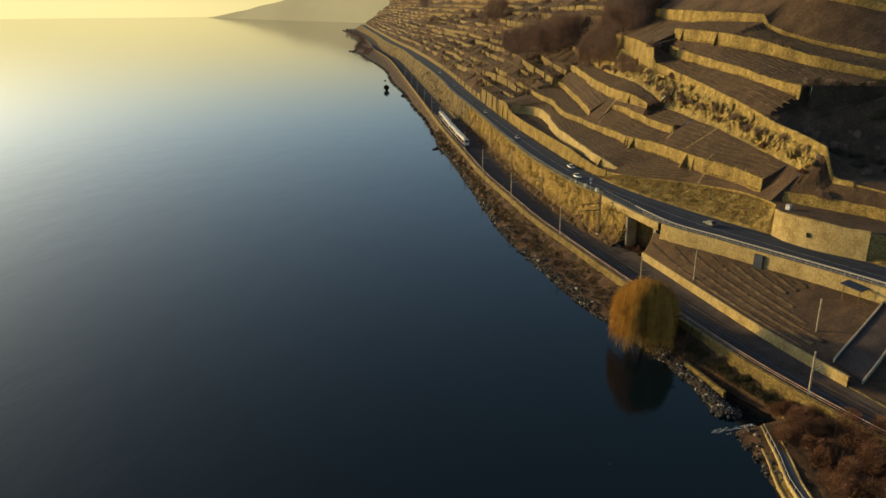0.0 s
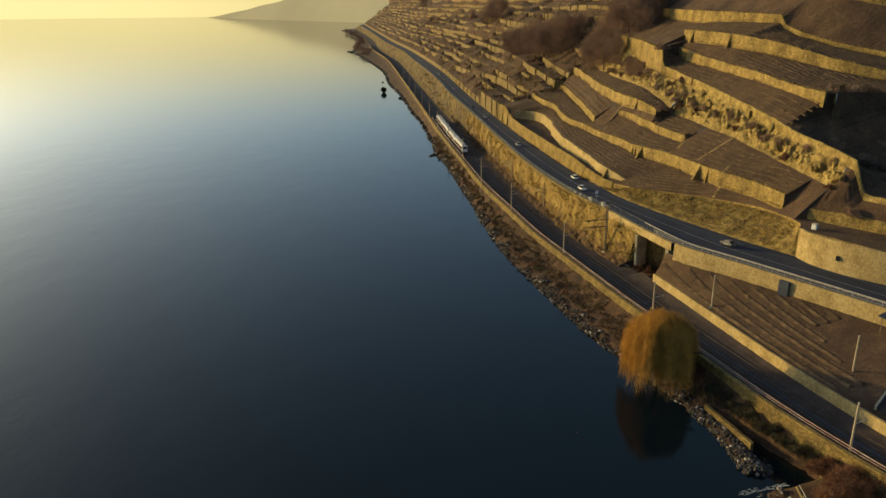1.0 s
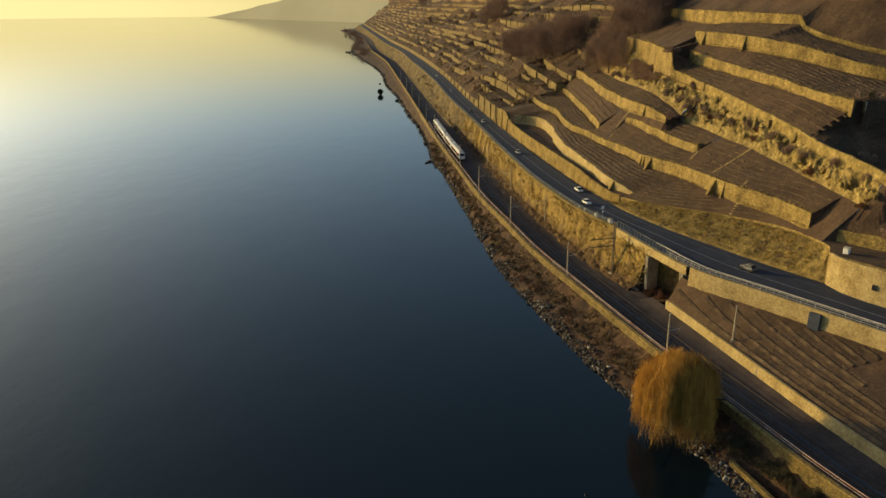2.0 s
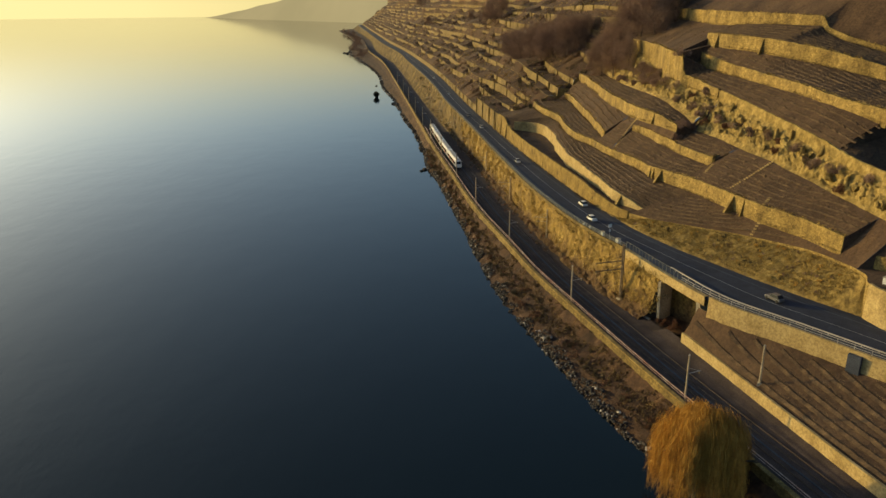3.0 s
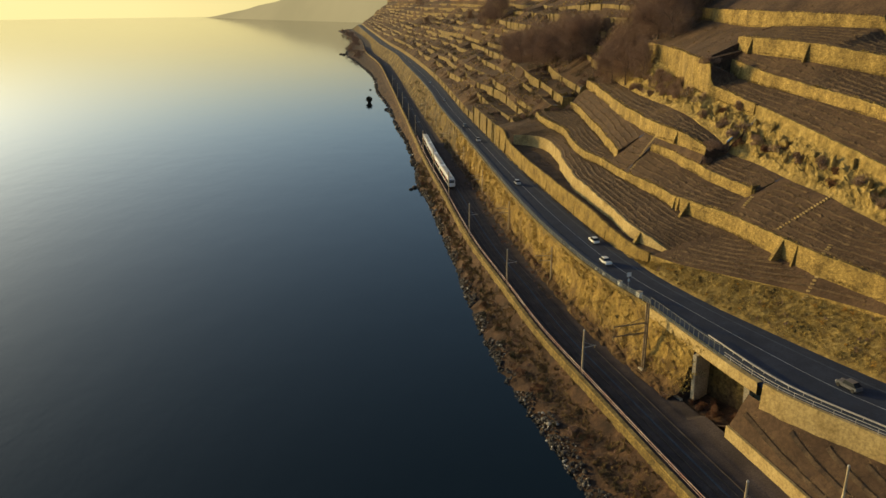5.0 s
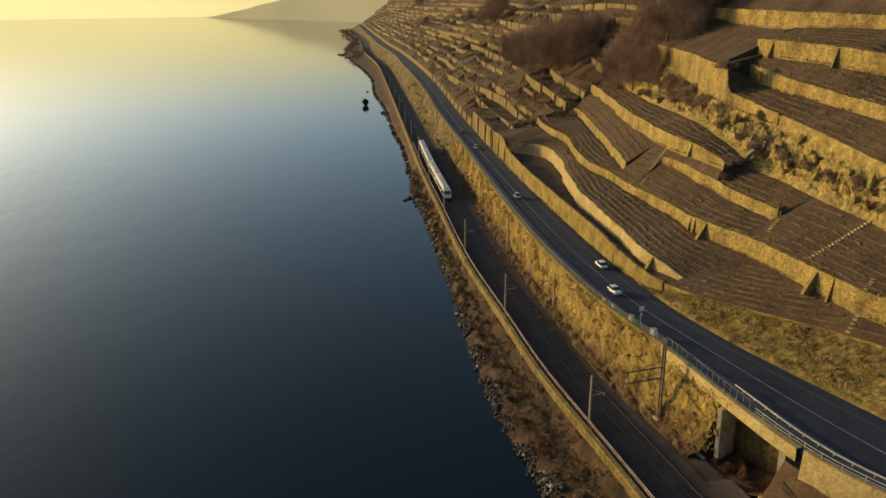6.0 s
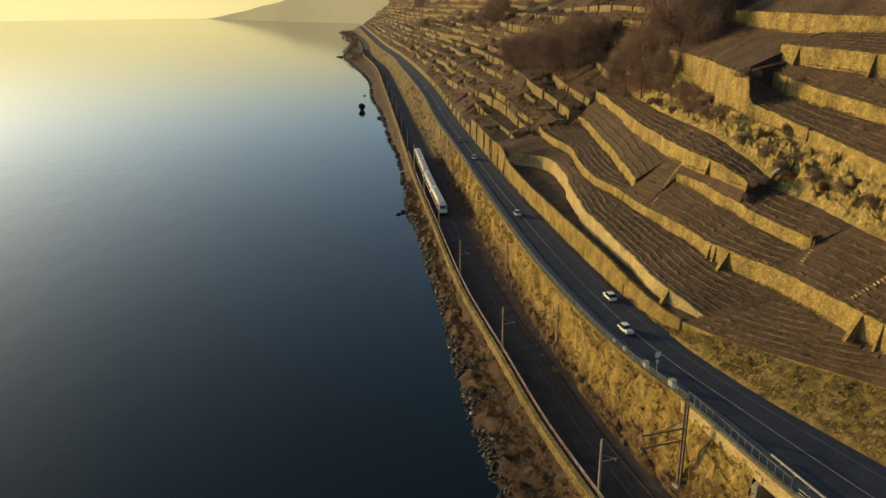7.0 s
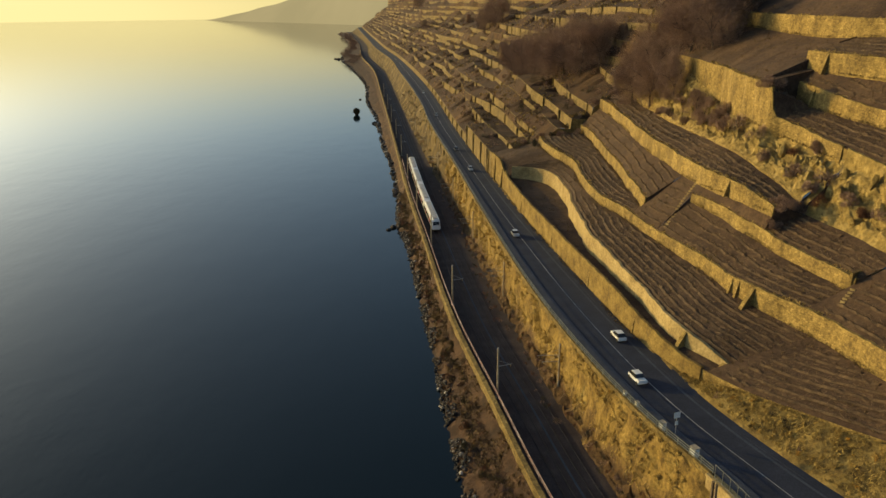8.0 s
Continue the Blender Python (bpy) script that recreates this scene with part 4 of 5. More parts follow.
def train(y_front, cars):
    p0, _ = along(PARAPET, y_front, 4.9, Z_RAIL)
    root = empty("train", p0)
    inv = root.matrix_world.inverted()
    y = y_front
    for c in range(cars):
        a, _ = along(PARAPET, y, 4.9, Z_RAIL)
        yb = y + 26.0
        b, _ = along(PARAPET, yb, 4.9, Z_RAIL)
        d = b - a
        L = d.length - 0.5
        m = inv @ Matrix.Translation((a + b) / 2) @ Matrix.Rotation(math.atan2(d.y, d.x), 4, "Z")
        bm = bmesh.new()
        vs = box(bm, -L / 2, L / 2, -1.42, 1.42, 0.75, 3.75, 0.0)
        for v in vs:
            if v.co.z > 2:
                v.co.y *= 0.86
                if c == 0 and v.co.x < 0:
                    v.co.x += 1.6
                if c == cars - 1 and v.co.x > 0:
                    v.co.x -= 1.6
        bmesh.ops.bevel(bm, geom=bm.edges[:], offset=0.28, segments=3, affect="EDGES")
        body = part("carriage", bm, M_TRAIN, root, "cream carriage body")
        body.matrix_basis = m
        for side in (-1, 1):
            k = 0
            while k < 13:
                x = -L / 2 + 2.4 + k * (L - 4.8) / 12
                bm = bmesh.new()
                if k in (3, 9):
                    box(bm, x - 0.65, x + 0.65, side * 1.40 - 0.06, side * 1.40 + 0.06, 0.95, 3.1, 0.03)
                    bmesh.ops.rotate(bm, verts=bm.verts[:], cent=(0, side * 1.4, 1), matrix=Matrix.Rotation(side * 0.065, 3, "X"))
                    part("door", bm, M_TRAINRED, body, "red sliding door")
                else:
                    box(bm, x - 0.72, x + 0.72, side * 1.36 - 0.06, side * 1.36 + 0.06, 1.75, 2.75, 0.03)
                    bmesh.ops.rotate(bm, verts=bm.verts[:], cent=(0, side * 1.36, 1.6), matrix=Matrix.Rotation(side * 0.065, 3, "X"))
                    part("window", bm, M_DARK, body, "dark tinted window")
                k += 1
        bm = bmesh.new()
        box(bm, -L / 2 + 2.5, L / 2 - 2.5, -0.8, 0.8, 3.7, 3.98, 0.06)
        part("roof_unit", bm, M_STEEL, body, "grey equipment housing on the roof")
        for e in (-1, 1):
            bm = bmesh.new()
            box(bm, e * (L / 2 - 3) - 1.5, e * (L / 2 - 3) + 1.5, -1.1, 1.1, 0.05, 0.78, 0.06)
            part("bogie", bm, M_TYRE, body, "dark bogie")
        if c in (0, cars - 1):
            e = -1 if c == 0 else 1
            bm = bmesh.new()
            box(bm, e * (L / 2 - 0.95) - 0.3, e * (L / 2 - 0.95) + 0.3, -1.0, 1.0, 2.0, 3.1, 0.1)
            bmesh.ops.rotate(bm, verts=bm.verts[:], cent=(e * (L / 2 - 0.95), 0, 2.5), matrix=Matrix.Rotation(-e * 0.5, 3, "Y"))
            part("windscreen", bm, M_DARK, body, "dark raked windscreen")
        y = yb
    return tagged(root, "cream regional train with dark windows on the lakeside track", "train")


train(363.5, 4)

# ---- plants ----
rng = np.random.default_rng(7)


def cards(centres, ways, lengths, widths, jitter=1.0):
    """Thin twig or leaf quads along given ways: (verts, faces)."""
    n = len(centres)
    ways = ways / np.linalg.norm(ways, axis=1, keepdims=True)
    side = np.cross(ways, rng.normal(size=(n, 3)))
    side /= np.linalg.norm(side, axis=1, keepdims=True) + 1e-9
    a = centres - ways * lengths[:, None] / 2
    b = centres + ways * lengths[:, None] / 2
    s = side * widths[:, None] / 2
    verts = np.stack((a - s, a + s, b + s * 0.3, b - s * 0.3), 1).reshape(-1, 3)
    faces = np.arange(4 * n).reshape(-1, 4)
    return verts, faces


def link_np(name, verts, faces, mat, parent=None):
    me = bpy.data.meshes.new(name)
    me.from_pydata(verts.tolist(), [], faces.tolist())
    me.materials.append(mat)
    me.update()
    ob = new(name, me)
    ob.parent = parent
    return ob


def limbs(bm, start, way, length, radius, depth, tips):
    """Tapered forking branches."""
    end = start + way * length
    tube(bm, start, end, radius, radius * 0.65, 6)
    if depth == 0:
        tips.append(end)
        return
    for _ in range(3):
        w = (way + Vector(rng.normal(size=3)) * 0.55 + Vector((0, 0, 0.12))).normalized()
        limbs(bm, end, w, length * float(rng.uniform(0.6, 0.85)), radius * 0.6, depth - 1, tips)
    tips.append(end)


def bare_tree(name, place, tall, spread, mat, label, cat, twigs=2600, group=""):
    root = empty(name, place)
    bm = bmesh.new()
    tips = []
    limbs(bm, Vector((0, 0, -0.4)), Vector((float(rng.normal(0, 0.08)), float(rng.normal(0, 0.08)), 1)).normalized(), tall * 0.3, tall * 0.022, 3, tips)
    part("trunk", bm, M_BARK, root, "dark forked trunk")
    t = np.array([tuple(v) for v in tips])
    t[:, :2] *= spread / max(1.0, np.abs(t[:, :2]).max())
    t[:, 2] *= tall * 0.92 / max(1.0, t[:, 2].max())
    twigs *= 5
    low = np.stack((rng.normal(0, spread * 0.5, 40), rng.normal(0, spread * 0.5, 40), rng.uniform(0.12, 0.6, 40) * tall), 1)
    t = np.concatenate((t, low))
    pick = t[rng.integers(0, len(t), twigs)]
    c = pick + rng.normal(size=(twigs, 3)) * (spread * 0.2, spread * 0.2, tall * 0.1)
    c[:, 2] = np.maximum(c[:, 2], 0.3)
    ways = c - np.array((0, 0, tall * 0.25)) + rng.normal(size=(twigs, 3)) * tall * 0.22
    v, f = cards(c, ways, rng.uniform(0.4, 1.0, twigs) * spread / 5, rng.uniform(0.03, 0.075, twigs) * spread / 5)
    tagged(link_np("crown", v, f, mat, root), "dense leafless twigs")
    return tagged(root, label, cat, group)


def shrub(name, place, size, mat, label, group="", twigs=500, loose=1.0):
    root = empty(name, place)
    n = int(twigs * (1.0 if size < 1.2 else 2.4))
    lobes = loose * rng.normal(size=(6, 3)) * (size * 0.4, size * 0.4, size * 0.2) + (0, 0, size * 0.5)
    d = rng.normal(size=(n, 3))
    d /= np.linalg.norm(d, axis=1, keepdims=True)
    c = lobes[rng.integers(0, 6, n)] + d * size * 0.42 * rng.uniform(0.5, 1, (n, 1))
    c[:, 2] = np.abs(c[:, 2])
    v, f = cards(c, d + (0, 0, 0.6) + rng.normal(size=(n, 3)) * 0.5, rng.uniform(0.3, 0.7, n) * min(1.0, 0.4 + size * 0.25), rng.uniform(0.03, 0.08, n) * min(1.0, 0.5 + size * 0.3))
    link_np("foliage", v, f, mat, root)
    bm = bmesh.new()
    for _ in range(5):
        w = Vector(rng.normal(size=3)) * 0.4 + Vector((0, 0, 1))
        tube(bm, (0, 0, -0.3), w.normalized() * size * 0.8, size * 0.04, size * 0.015, 5)
    part("woody_base", bm, M_BARK, root)
    return tagged(root, label, "shrub", group)


def willow(place, tall, spread):
    root = empty("willow_tree", place)
    bm = bmesh.new()
    tips = []
    limbs(bm, Vector((0, 0, -0.5)), Vector((-0.05, 0.05, 1)).normalized(), tall * 0.32, tall * 0.035, 3, tips)
    part("trunk", bm, M_BARK, root, "thick dark trunk with spreading limbs")
    n = 11000
    ang, rad = rng.uniform(0, 2 * math.pi, n), np.sqrt(rng.uniform(0.0, 1, n))
    lump = 1 + 0.16 * np.sin(ang * 5 + 1) + 0.1 * np.sin(ang * 11)
    x, y = np.cos(ang) * rad * spread * 0.9 * lump, np.sin(ang) * rad * spread * 0.9 * lump
    z = tall * (0.46 + 0.52 * np.sqrt(np.clip(1 - (rad * 0.97)**2, 0, 1))) * (1 + 0.05 * np.sin(ang * 3 + 2) * rad) + rng.normal(size=n) * 0.55
    drop = rng.uniform(0.4, 1.0, n) * z * (0.5 + 0.5 * rad) * (0.93 + 0.07 * np.sin(ang * 7))
    verts, faces = [], []
    seg = 5
    for k in range(seg):
        u = (k + 0.5) / seg
        c = np.stack((x * (1 + 0.10 * u), y * (1 + 0.10 * u), np.maximum(z - drop * u, 0.3)), 1) + rng.normal(size=(n, 3)) * 0.26
        ways = np.stack((np.cos(ang) * 0.25 * (1 - u), np.sin(ang) * 0.25 * (1 - u), -np.ones(n)), 1) + rng.normal(size=(n, 3)) * 0.22
        v, f = cards(c, ways, drop / seg * 1.15, rng.uniform(0.022, 0.055, n))
        faces.append(f + sum(len(q) for q in verts))
        verts.append(v)
    tagged(link_np("crown", np.concatenate(verts), np.concatenate(faces), M_WILLOW, root), "hanging golden-yellow twigs")
    return tagged(root, "golden weeping willow hanging over the lake bank", "tree")


willow((42.7, 149.0, 0.3), 15.2, 6.9)

for x, y, tall, spread in ((72.2, 362.8, 13, 5.5), (74.9, 368.6, 15, 6.5), (80.4, 355.9, 15, 7), (84.1, 365.0, 16, 7), (89.5, 354.7, 15, 7), (78.6, 375.9, 15, 7), (70.4, 377.3, 13, 5.5), (74.9, 348.9, 10, 4.5), (83.1, 345.1, 13, 6), (94.1, 357.7, 14, 6.5), (73.1, 384.6, 14, 6)):
    bare_tree("bare_tree", (x, y, ground(x, y) - 0.3), tall + 2.5, spread, M_BARE, "leafless reddish-brown tree on the slope", "tree", 3000, "bare trees on the slope")
for x, y, tall, spread in ((42.9, 512.3, 10, 5.5), (46.6, 493.9, 11, 5.5), (50.3, 476.9, 11, 6), (54.8, 461.9, 12, 6), (59.4, 450.4, 13, 6.5), (64.0, 439.5, 13, 6.5), (55.7, 483.3, 13, 7), (61.2, 468.9, 14, 7), (67.6, 451.4, 14, 7), (51.2, 504.0, 12, 6.5), (70.4, 434.1, 13, 6.5), (47.5, 525.4, 11, 6)):
    bare_tree("bare_tree", (x, y, ground(x, y) - 0.3), tall + 4.5, spread * 1.1, M_BARE, "leafless brown tree in a thicket among terraces", "tree", 2600, "bare trees on the slope")
for x, y, tall, spread in ((40.0, 690, 17, 7.5), (44.5, 680, 18, 8), (36.5, 702, 16, 7), (47.0, 668, 15, 7), (-36.5, 1249.9, 14, 8), (27.4, 819.6, 9, 5), (-18.3, 1027.6, 10, 6)):
    bare_tree("bare_tree", (x, y, ground(x, y) - 0.3), tall, spread, M_BARE, "dark leafless tree far along the slope", "tree", 1600, "bare trees on the slope")
for i in range(38):
    y = 1094 + 25 * i + float(rng.uniform(-8, 8))
    a, b = float(SHORE(y)), float(PARAPET(y))
    x = a + 3 + (b - a - 4) * float(rng.uniform(0, 1)) ** 1.5
    bare_tree("shore_tree", (x, y, 1.5), float(rng.uniform(5, 9)), float(rng.uniform(4, 6)), M_BARE, "brown tree on the far shore", "tree", 700, "trees on the far shore")

for x, y, s_ in ((77.3, 305.6, 3.2), (76.3, 313.5, 2.6), (77.8, 296.5, 2.6), (76.8, 290.0, 2), (74.9, 322.6, 2.4), (78.6, 279.9, 2.4), (80.9, 272.4, 2.8), (81.8, 265.7, 2.2), (79.5, 270.8, 1.8), (83.6, 256.9, 2.4), (82.2, 261.6, 1.6), (84.5, 248.6, 2), (85.9, 241.6, 2.2), (85.4, 235.6, 1.6), (88.2, 230.4, 2.2), (88.6, 222.8, 2.4), (90.9, 215.3, 2.2), (89.5, 209.6, 1.8), (92.7, 204.0, 2.4), (94.1, 194.0, 2.4), (86.8, 237.4, 1.3), (80.4, 284.8, 1.6), (73.1, 331.9, 2.2), (74.9, 341.1, 2.6), (72.2, 351.1, 2), (92.3, 190.4, 1.6), (95.0, 183.0, 2), (102.3, 209.8, 2.4), (107.8, 205.4, 2.8), (100.5, 200.4, 2)):
    shrub("shrub", (x, y, ground(x, y) - 0.1), s_, M_BARE if s_ > 1.9 else M_RUST, "leafless brown shrub on the sunlit cliff", "shrubs on the cliff", 520)
for i in range(170):
    y = 204 + 1.25 * i + float(rng.uniform(-1, 1))
    x = float(LAKE_EDGE(y)) - float(rng.uniform(0.7, 6.0))
    f_ = float(FOOT(y))
    z = float(np.interp((x - f_) / max(1.0, float(LAKE_EDGE(y)) - f_), [p[0] for p in FACE], [p[1] for p in FACE]))
    shrub("face_shrub", (x - 0.2, y, z), float(rng.uniform(0.3, 1.05)), M_SHRUB if i % 3 == 0 else M_RUST if i % 3 == 1 else M_BARE, "small dark shrub clinging to the rock face", "shrubs on the rock face", 130)
for i in range(70):
    y = 418 + 4.2 * i + float(rng.uniform(-2, 2))
    x = float(LAKE_EDGE(y)) - float(rng.uniform(0.7, 5.5))
    f_ = float(FOOT(y))
    z = float(np.interp((x - f_) / max(1.0, float(LAKE_EDGE(y)) - f_), [p[0] for p in FACE], [p[1] for p in FACE]))
    shrub("face_shrub", (x - 0.2, y, z), float(rng.uniform(0.7, 1.7)), M_SHRUB if i % 3 else M_BARE, "dark shrub clinging to the rock face", "shrubs on the rock face", 130)
for i in range(190):
    y = 125 + 1.5 * i + float(rng.uniform(-3, 3))
    a, b = float(SHORE(y)), float(PARAPET(y))
    u = float(rng.uniform(0.15, 0.8))
    shrub("bank_shrub", (a + (b - a) * u, y, 1.0 + 1.6 * u), float(rng.uniform(0.4, 1.3)), (M_SHRUB, M_RUST, M_BARE, M_SHRUB, M_RUST)[i % 5], "low dark shrub on the lake bank", "shrubs on the bank", 240)
for x, y, s_ in ((60.3, 110.4, 3.4), (64.0, 107.5, 3.8), (62.1, 101.7, 3.6), (66.7, 100.2, 4.2), (60.3, 94.4, 3.4), (64.9, 93.0, 3.8), (69.4, 106.0, 3.4), (70.4, 95.9, 4), (58.5, 103.1, 2.4), (57.6, 87.2, 3), (63.0, 84.3, 4), (69.4, 85.7, 4), (63.5, 113.0, 3.6), (67.0, 110.5, 4.2), (71.0, 106.5, 4.2), (74.0, 101.0, 4.4), (73.0, 95.0, 4.2), (60.8, 115.0, 2.4)):
    shrub("red_shrub", (x, y, 2.0), 1.25 * s_, M_RUST, "dense reddish-brown leafless bush by the shore walk", "red bushes", 2600)
for x, y, s_ in ((65.3, 110.1, 1.4), (68.1, 112.2, 1.6), (69.9, 109.3, 1.5)):
    shrub("green_shrub", (x, y, 4.1), s_, M_SHRUB, "dark green bush beside the tracks", "green bushes", 500)



def outcrop(x, y, s_):
    """A broken crag standing out of the slope."""
    bm = bmesh.new()
    o = Vector((x, y, 0))
    for k in range(4):
        lump = bmesh.new()
        d = rng.normal(size=(16, 3))
        d = d / np.linalg.norm(d, axis=1, keepdims=True) * s_ * (0.75, 0.8, 0.95) * (1.0 if k == 0 else 0.6) + rng.normal(size=3) * s_ * (0.0 if k == 0 else 0.55) * (0.6, 1.2, 0.5)
        for p in d:
            lump.verts.new(p)
        bmesh.ops.convex_hull(lump, input=lump.verts)
        bmesh.ops.delete(lump, geom=[v for v in lump.verts if not v.link_faces], context="VERTS")
        tmp = bpy.data.meshes.new("lump")
        lump.to_mesh(tmp)
        lump.free()
        bm.from_mesh(tmp)
        bpy.data.meshes.remove(tmp)
    ob = part("rock_outcrop", bm, M_ROCK, None)
    ob.matrix_world = pose(x, y, ground(x, y) + 0.1 * s_, 0, 0, 30 * noise.noise(o))
    tagged(ob, "weathered yellow crag standing out of the cliff", "rock", "crags")


def rock_column(x, y, tall, wide):
    """An upright broken pillar of the cliff."""
    bm = bmesh.new()
    for k in range(24):
        a, u = float(rng.uniform(0, 6.28)), float(rng.uniform(-0.25, 1.0))
        r = wide * (1.0 - 0.35 * max(0.0, u)) * float(rng.uniform(0.75, 1.1))
        bm.verts.new((r * math.cos(a), r * math.sin(a), tall * u))
    bmesh.ops.convex_hull(bm, input=bm.verts)
    bmesh.ops.delete(bm, geom=[v for v in bm.verts if not v.link_faces], context="VERTS")
    ob = part("rock_column", bm, M_ROCK, None)
    ob.matrix_world = pose(x, y, ground(x, y), 4 * math.sin(y), 7, 40 * math.sin(3 * y))
    tagged(ob, "upright yellow rock pillar of the cliff", "rock", "crags")


for i in range(17):
    y = 192 + 6.0 * i + float(rng.uniform(-1, 1))
    if y < 293:
        a, b = level_at("foot" if y < 273 else "ledge", y)[0], level_at("six", y)[0]
        rock_column(a + (b - a) * float(rng.uniform(0.25, 0.85)), y, float(rng.uniform(1.4, 3.0)), float(rng.uniform(0.5, 0.9)))
for x, y, s_ in ((77.2, 340, 3.4), (75.2, 346, 2.6), (77.6, 324, 2.2), (78.2, 309, 2.4), (80.0, 288, 2.8), (81.6, 278, 2.4), (82.6, 268, 3.0), (81.2, 262, 2.0), (84.6, 257, 2.6), (86.3, 246, 2.8),
                 (84.8, 240, 1.8), (88.0, 236, 2.4), (88.6, 226, 2.6), (90.0, 217, 2.4), (91.4, 207, 2.4), (92.4, 198, 2.6), (93.8, 190, 2.2)):
    outcrop(x, y, 0.55 * s_)
for x, y, s_ in ((52.6, 203.4, 1.3), (54.2, 201.2, 1.5), (56.0, 199.2, 1.3), (51.6, 205.4, 1.0), (54.8, 203.6, 1.2)):
    shrub("underpass_bush", (x, y, 4.3), s_, M_RUST, "rusty brown brambles in front of the underpass", "brambles by the underpass", 700)
for x, y, s_ in ((76.2, 332, 3.6), (75.6, 325, 3.2), (76.4, 318, 3.0), (76.0, 309.5, 2.6), (77.6, 336.5, 3.4), (74.5, 271.4, 2.3), (77.2, 272.6, 2.4), (72.6, 270.6, 1.7), (79.2, 273.2, 1.9)):
    shrub("bare_bush", (x, y, ground(x, y) - 0.2), s_, M_BARE, "dense leafless brown bush beside a terrace wall", "bushes among crags", 900)
for x, y, s_ in ((78.6, 316.8, 3.4), (78.0, 330, 2.8), (76.5, 335, 3.0), (79.6, 297, 2.6), (82.8, 281, 2.4), (74.5, 352, 3.2), (72.8, 344, 2.4)):
    shrub("bare_bush", (x, y, ground(x, y) - 0.1), s_, M_BARE, "dense leafless bush growing out of the crags", "bushes among crags", 900)
for i in range(18):
    y = 186 + 27 * i / 18
    x = 106 + 30 * ((i * 0.618) % 1)
    shrub("gully_shrub", (x, y, ground(x, y) - 0.2), float(rng.uniform(1.6, 3.0)), M_SHRUB if i % 3 else M_BARE, "dark shrub in the shaded gully", "shrubs in the gully", 400)

for i in range(16):
    x, y = 103.5 + 3.0 * i, 218.6 + 1.2 * math.sin(i * 2.1) - 0.1 * i
    shrub("gully_shrub", (x, y, ground(x, y) - 0.2), float(rng.uniform(1.2, 2.6)), M_SHRUB if i % 2 else M_BARE, "dark shrub on the rim of the gully", "shrubs in the gully", 400)

for i in range(16):
    x, y = 36 + 3.0 * i, 396 + 4 * math.sin(i * 2.4)
    shrub("seam_shrub", (x, y, ground(x, y) - 0.2), float(rng.uniform(1.2, 2.4)), M_BARE if i % 2 else M_SHRUB, "brown shrub beside the cross wall", "shrubs by the cross wall", 400)

for i in range(13):
    y = 119 + 2.0 * i
    x = float(PARAPET(y)) - 1.9 - 0.5 * (i % 2)
    shrub("inlet_shrub", (x, y, 2.4), 1.7 + 0.4 * math.sin(i * 1.9), M_SHRUB, "dark shrub at the foot of the railway wall", "shrubs by the stream outlet", 500)

# ---- shore stones ----
ICO = bmesh.new()
bmesh.ops.create_icosphere(ICO, subdivisions=1, radius=1.0)
ICO_V = np.array([tuple(v.co) for v in ICO.verts])
ICO_F = np.array([[v.index for v in f.verts] for f in ICO.faces])
ICO.free()


def stones(places, sizes):
    verts, faces = [], []
    for i, (p, s_) in enumerate(zip(places, sizes)):
        v = ICO_V * (s_ * rng.uniform(0.7, 1.3, 3)) * rng.uniform(0.8, 1.15, (len(ICO_V), 1))
        a = rng.uniform(0, 6.28)
        v = v @ np.array(((math.cos(a), -math.sin(a), 0), (math.sin(a), math.cos(a), 0), (0, 0, 0.75)))
        verts.append(v + p)
        faces.append(ICO_F + i * len(ICO_V))
    return np.concatenate(verts), np.concatenate(faces)


SPIT = line((116.5, 51.6), (123, 50.9), (130, 50.4), (140, 47.8))
tagged(ribbon("shore_spit", np.linspace(121.0, 141, 26), SPIT, (-2.6, -1.0, 1.2, 2.6), (-0.7, 0.6, 0.7, -0.7), M_SCRUB, smooth=True),
       "narrow stony spit beside the stream outlet", "spit", kind="structure")
places, sizes = [], []
for i in range(6000):
    y = 99.8 + 333 * float(rng.uniform(0, 1))**1.3
    u = float(rng.uniform(0, 1))**1.15
    if y < 139 and (y > 115 or rng.uniform(0, 1) > 0.3):
        continue
    if noise.noise(Vector((y * 0.13, 4, 1))) < 0.45 * u - 0.35:
        continue
    x = float(SHORE(y)) - 0.7 + u * min(4.2, max(1.8, 0.32 * float(PARAPET(y) - SHORE(y)))) + 0.8 * noise.noise(Vector((y * 0.4, 1, 1)))
    places.append((x, y, -0.1 + 1.9 * u))
    sizes.append(0.12 + 0.34 * float(rng.uniform(0, 1)) ** 2)
for i in range(620):
    y = float(rng.uniform(119.6, 140))
    o = float(rng.uniform(-2.3, 1.9)) * (1.25 if y < 124 else 1.0)
    places.append((float(SPIT(y)) + o, y, 0.75 - 0.2 * o * o))
    sizes.append(float(rng.uniform(0.15, 0.45)))
for i in range(110):
    a, q = float(rng.uniform(0, 6.28)), float(rng.uniform(0, 1)) ** 0.6
    places.append((51.4 + 2.7 * q * math.cos(a), 121.2 + 1.9 * q * math.sin(a), 0.55 - 0.5 * q))
    sizes.append(float(rng.uniform(0.25, 0.6)))
for i in range(1300):
    y = 427 + 870 * float(rng.uniform(0, 1))
    x = float(SHORE(y)) - 1.5 + float(rng.uniform(0, 1))**1.5 * 4
    places.append((x, y, 0.1))
    sizes.append(float(rng.uniform(0.4, 1.2)))
v, f = stones(places, sizes)
tagged(link_np("shore_stones", v, f, M_BOULDER), "pale and dark boulders along the waterline", "stones", kind="stuff")


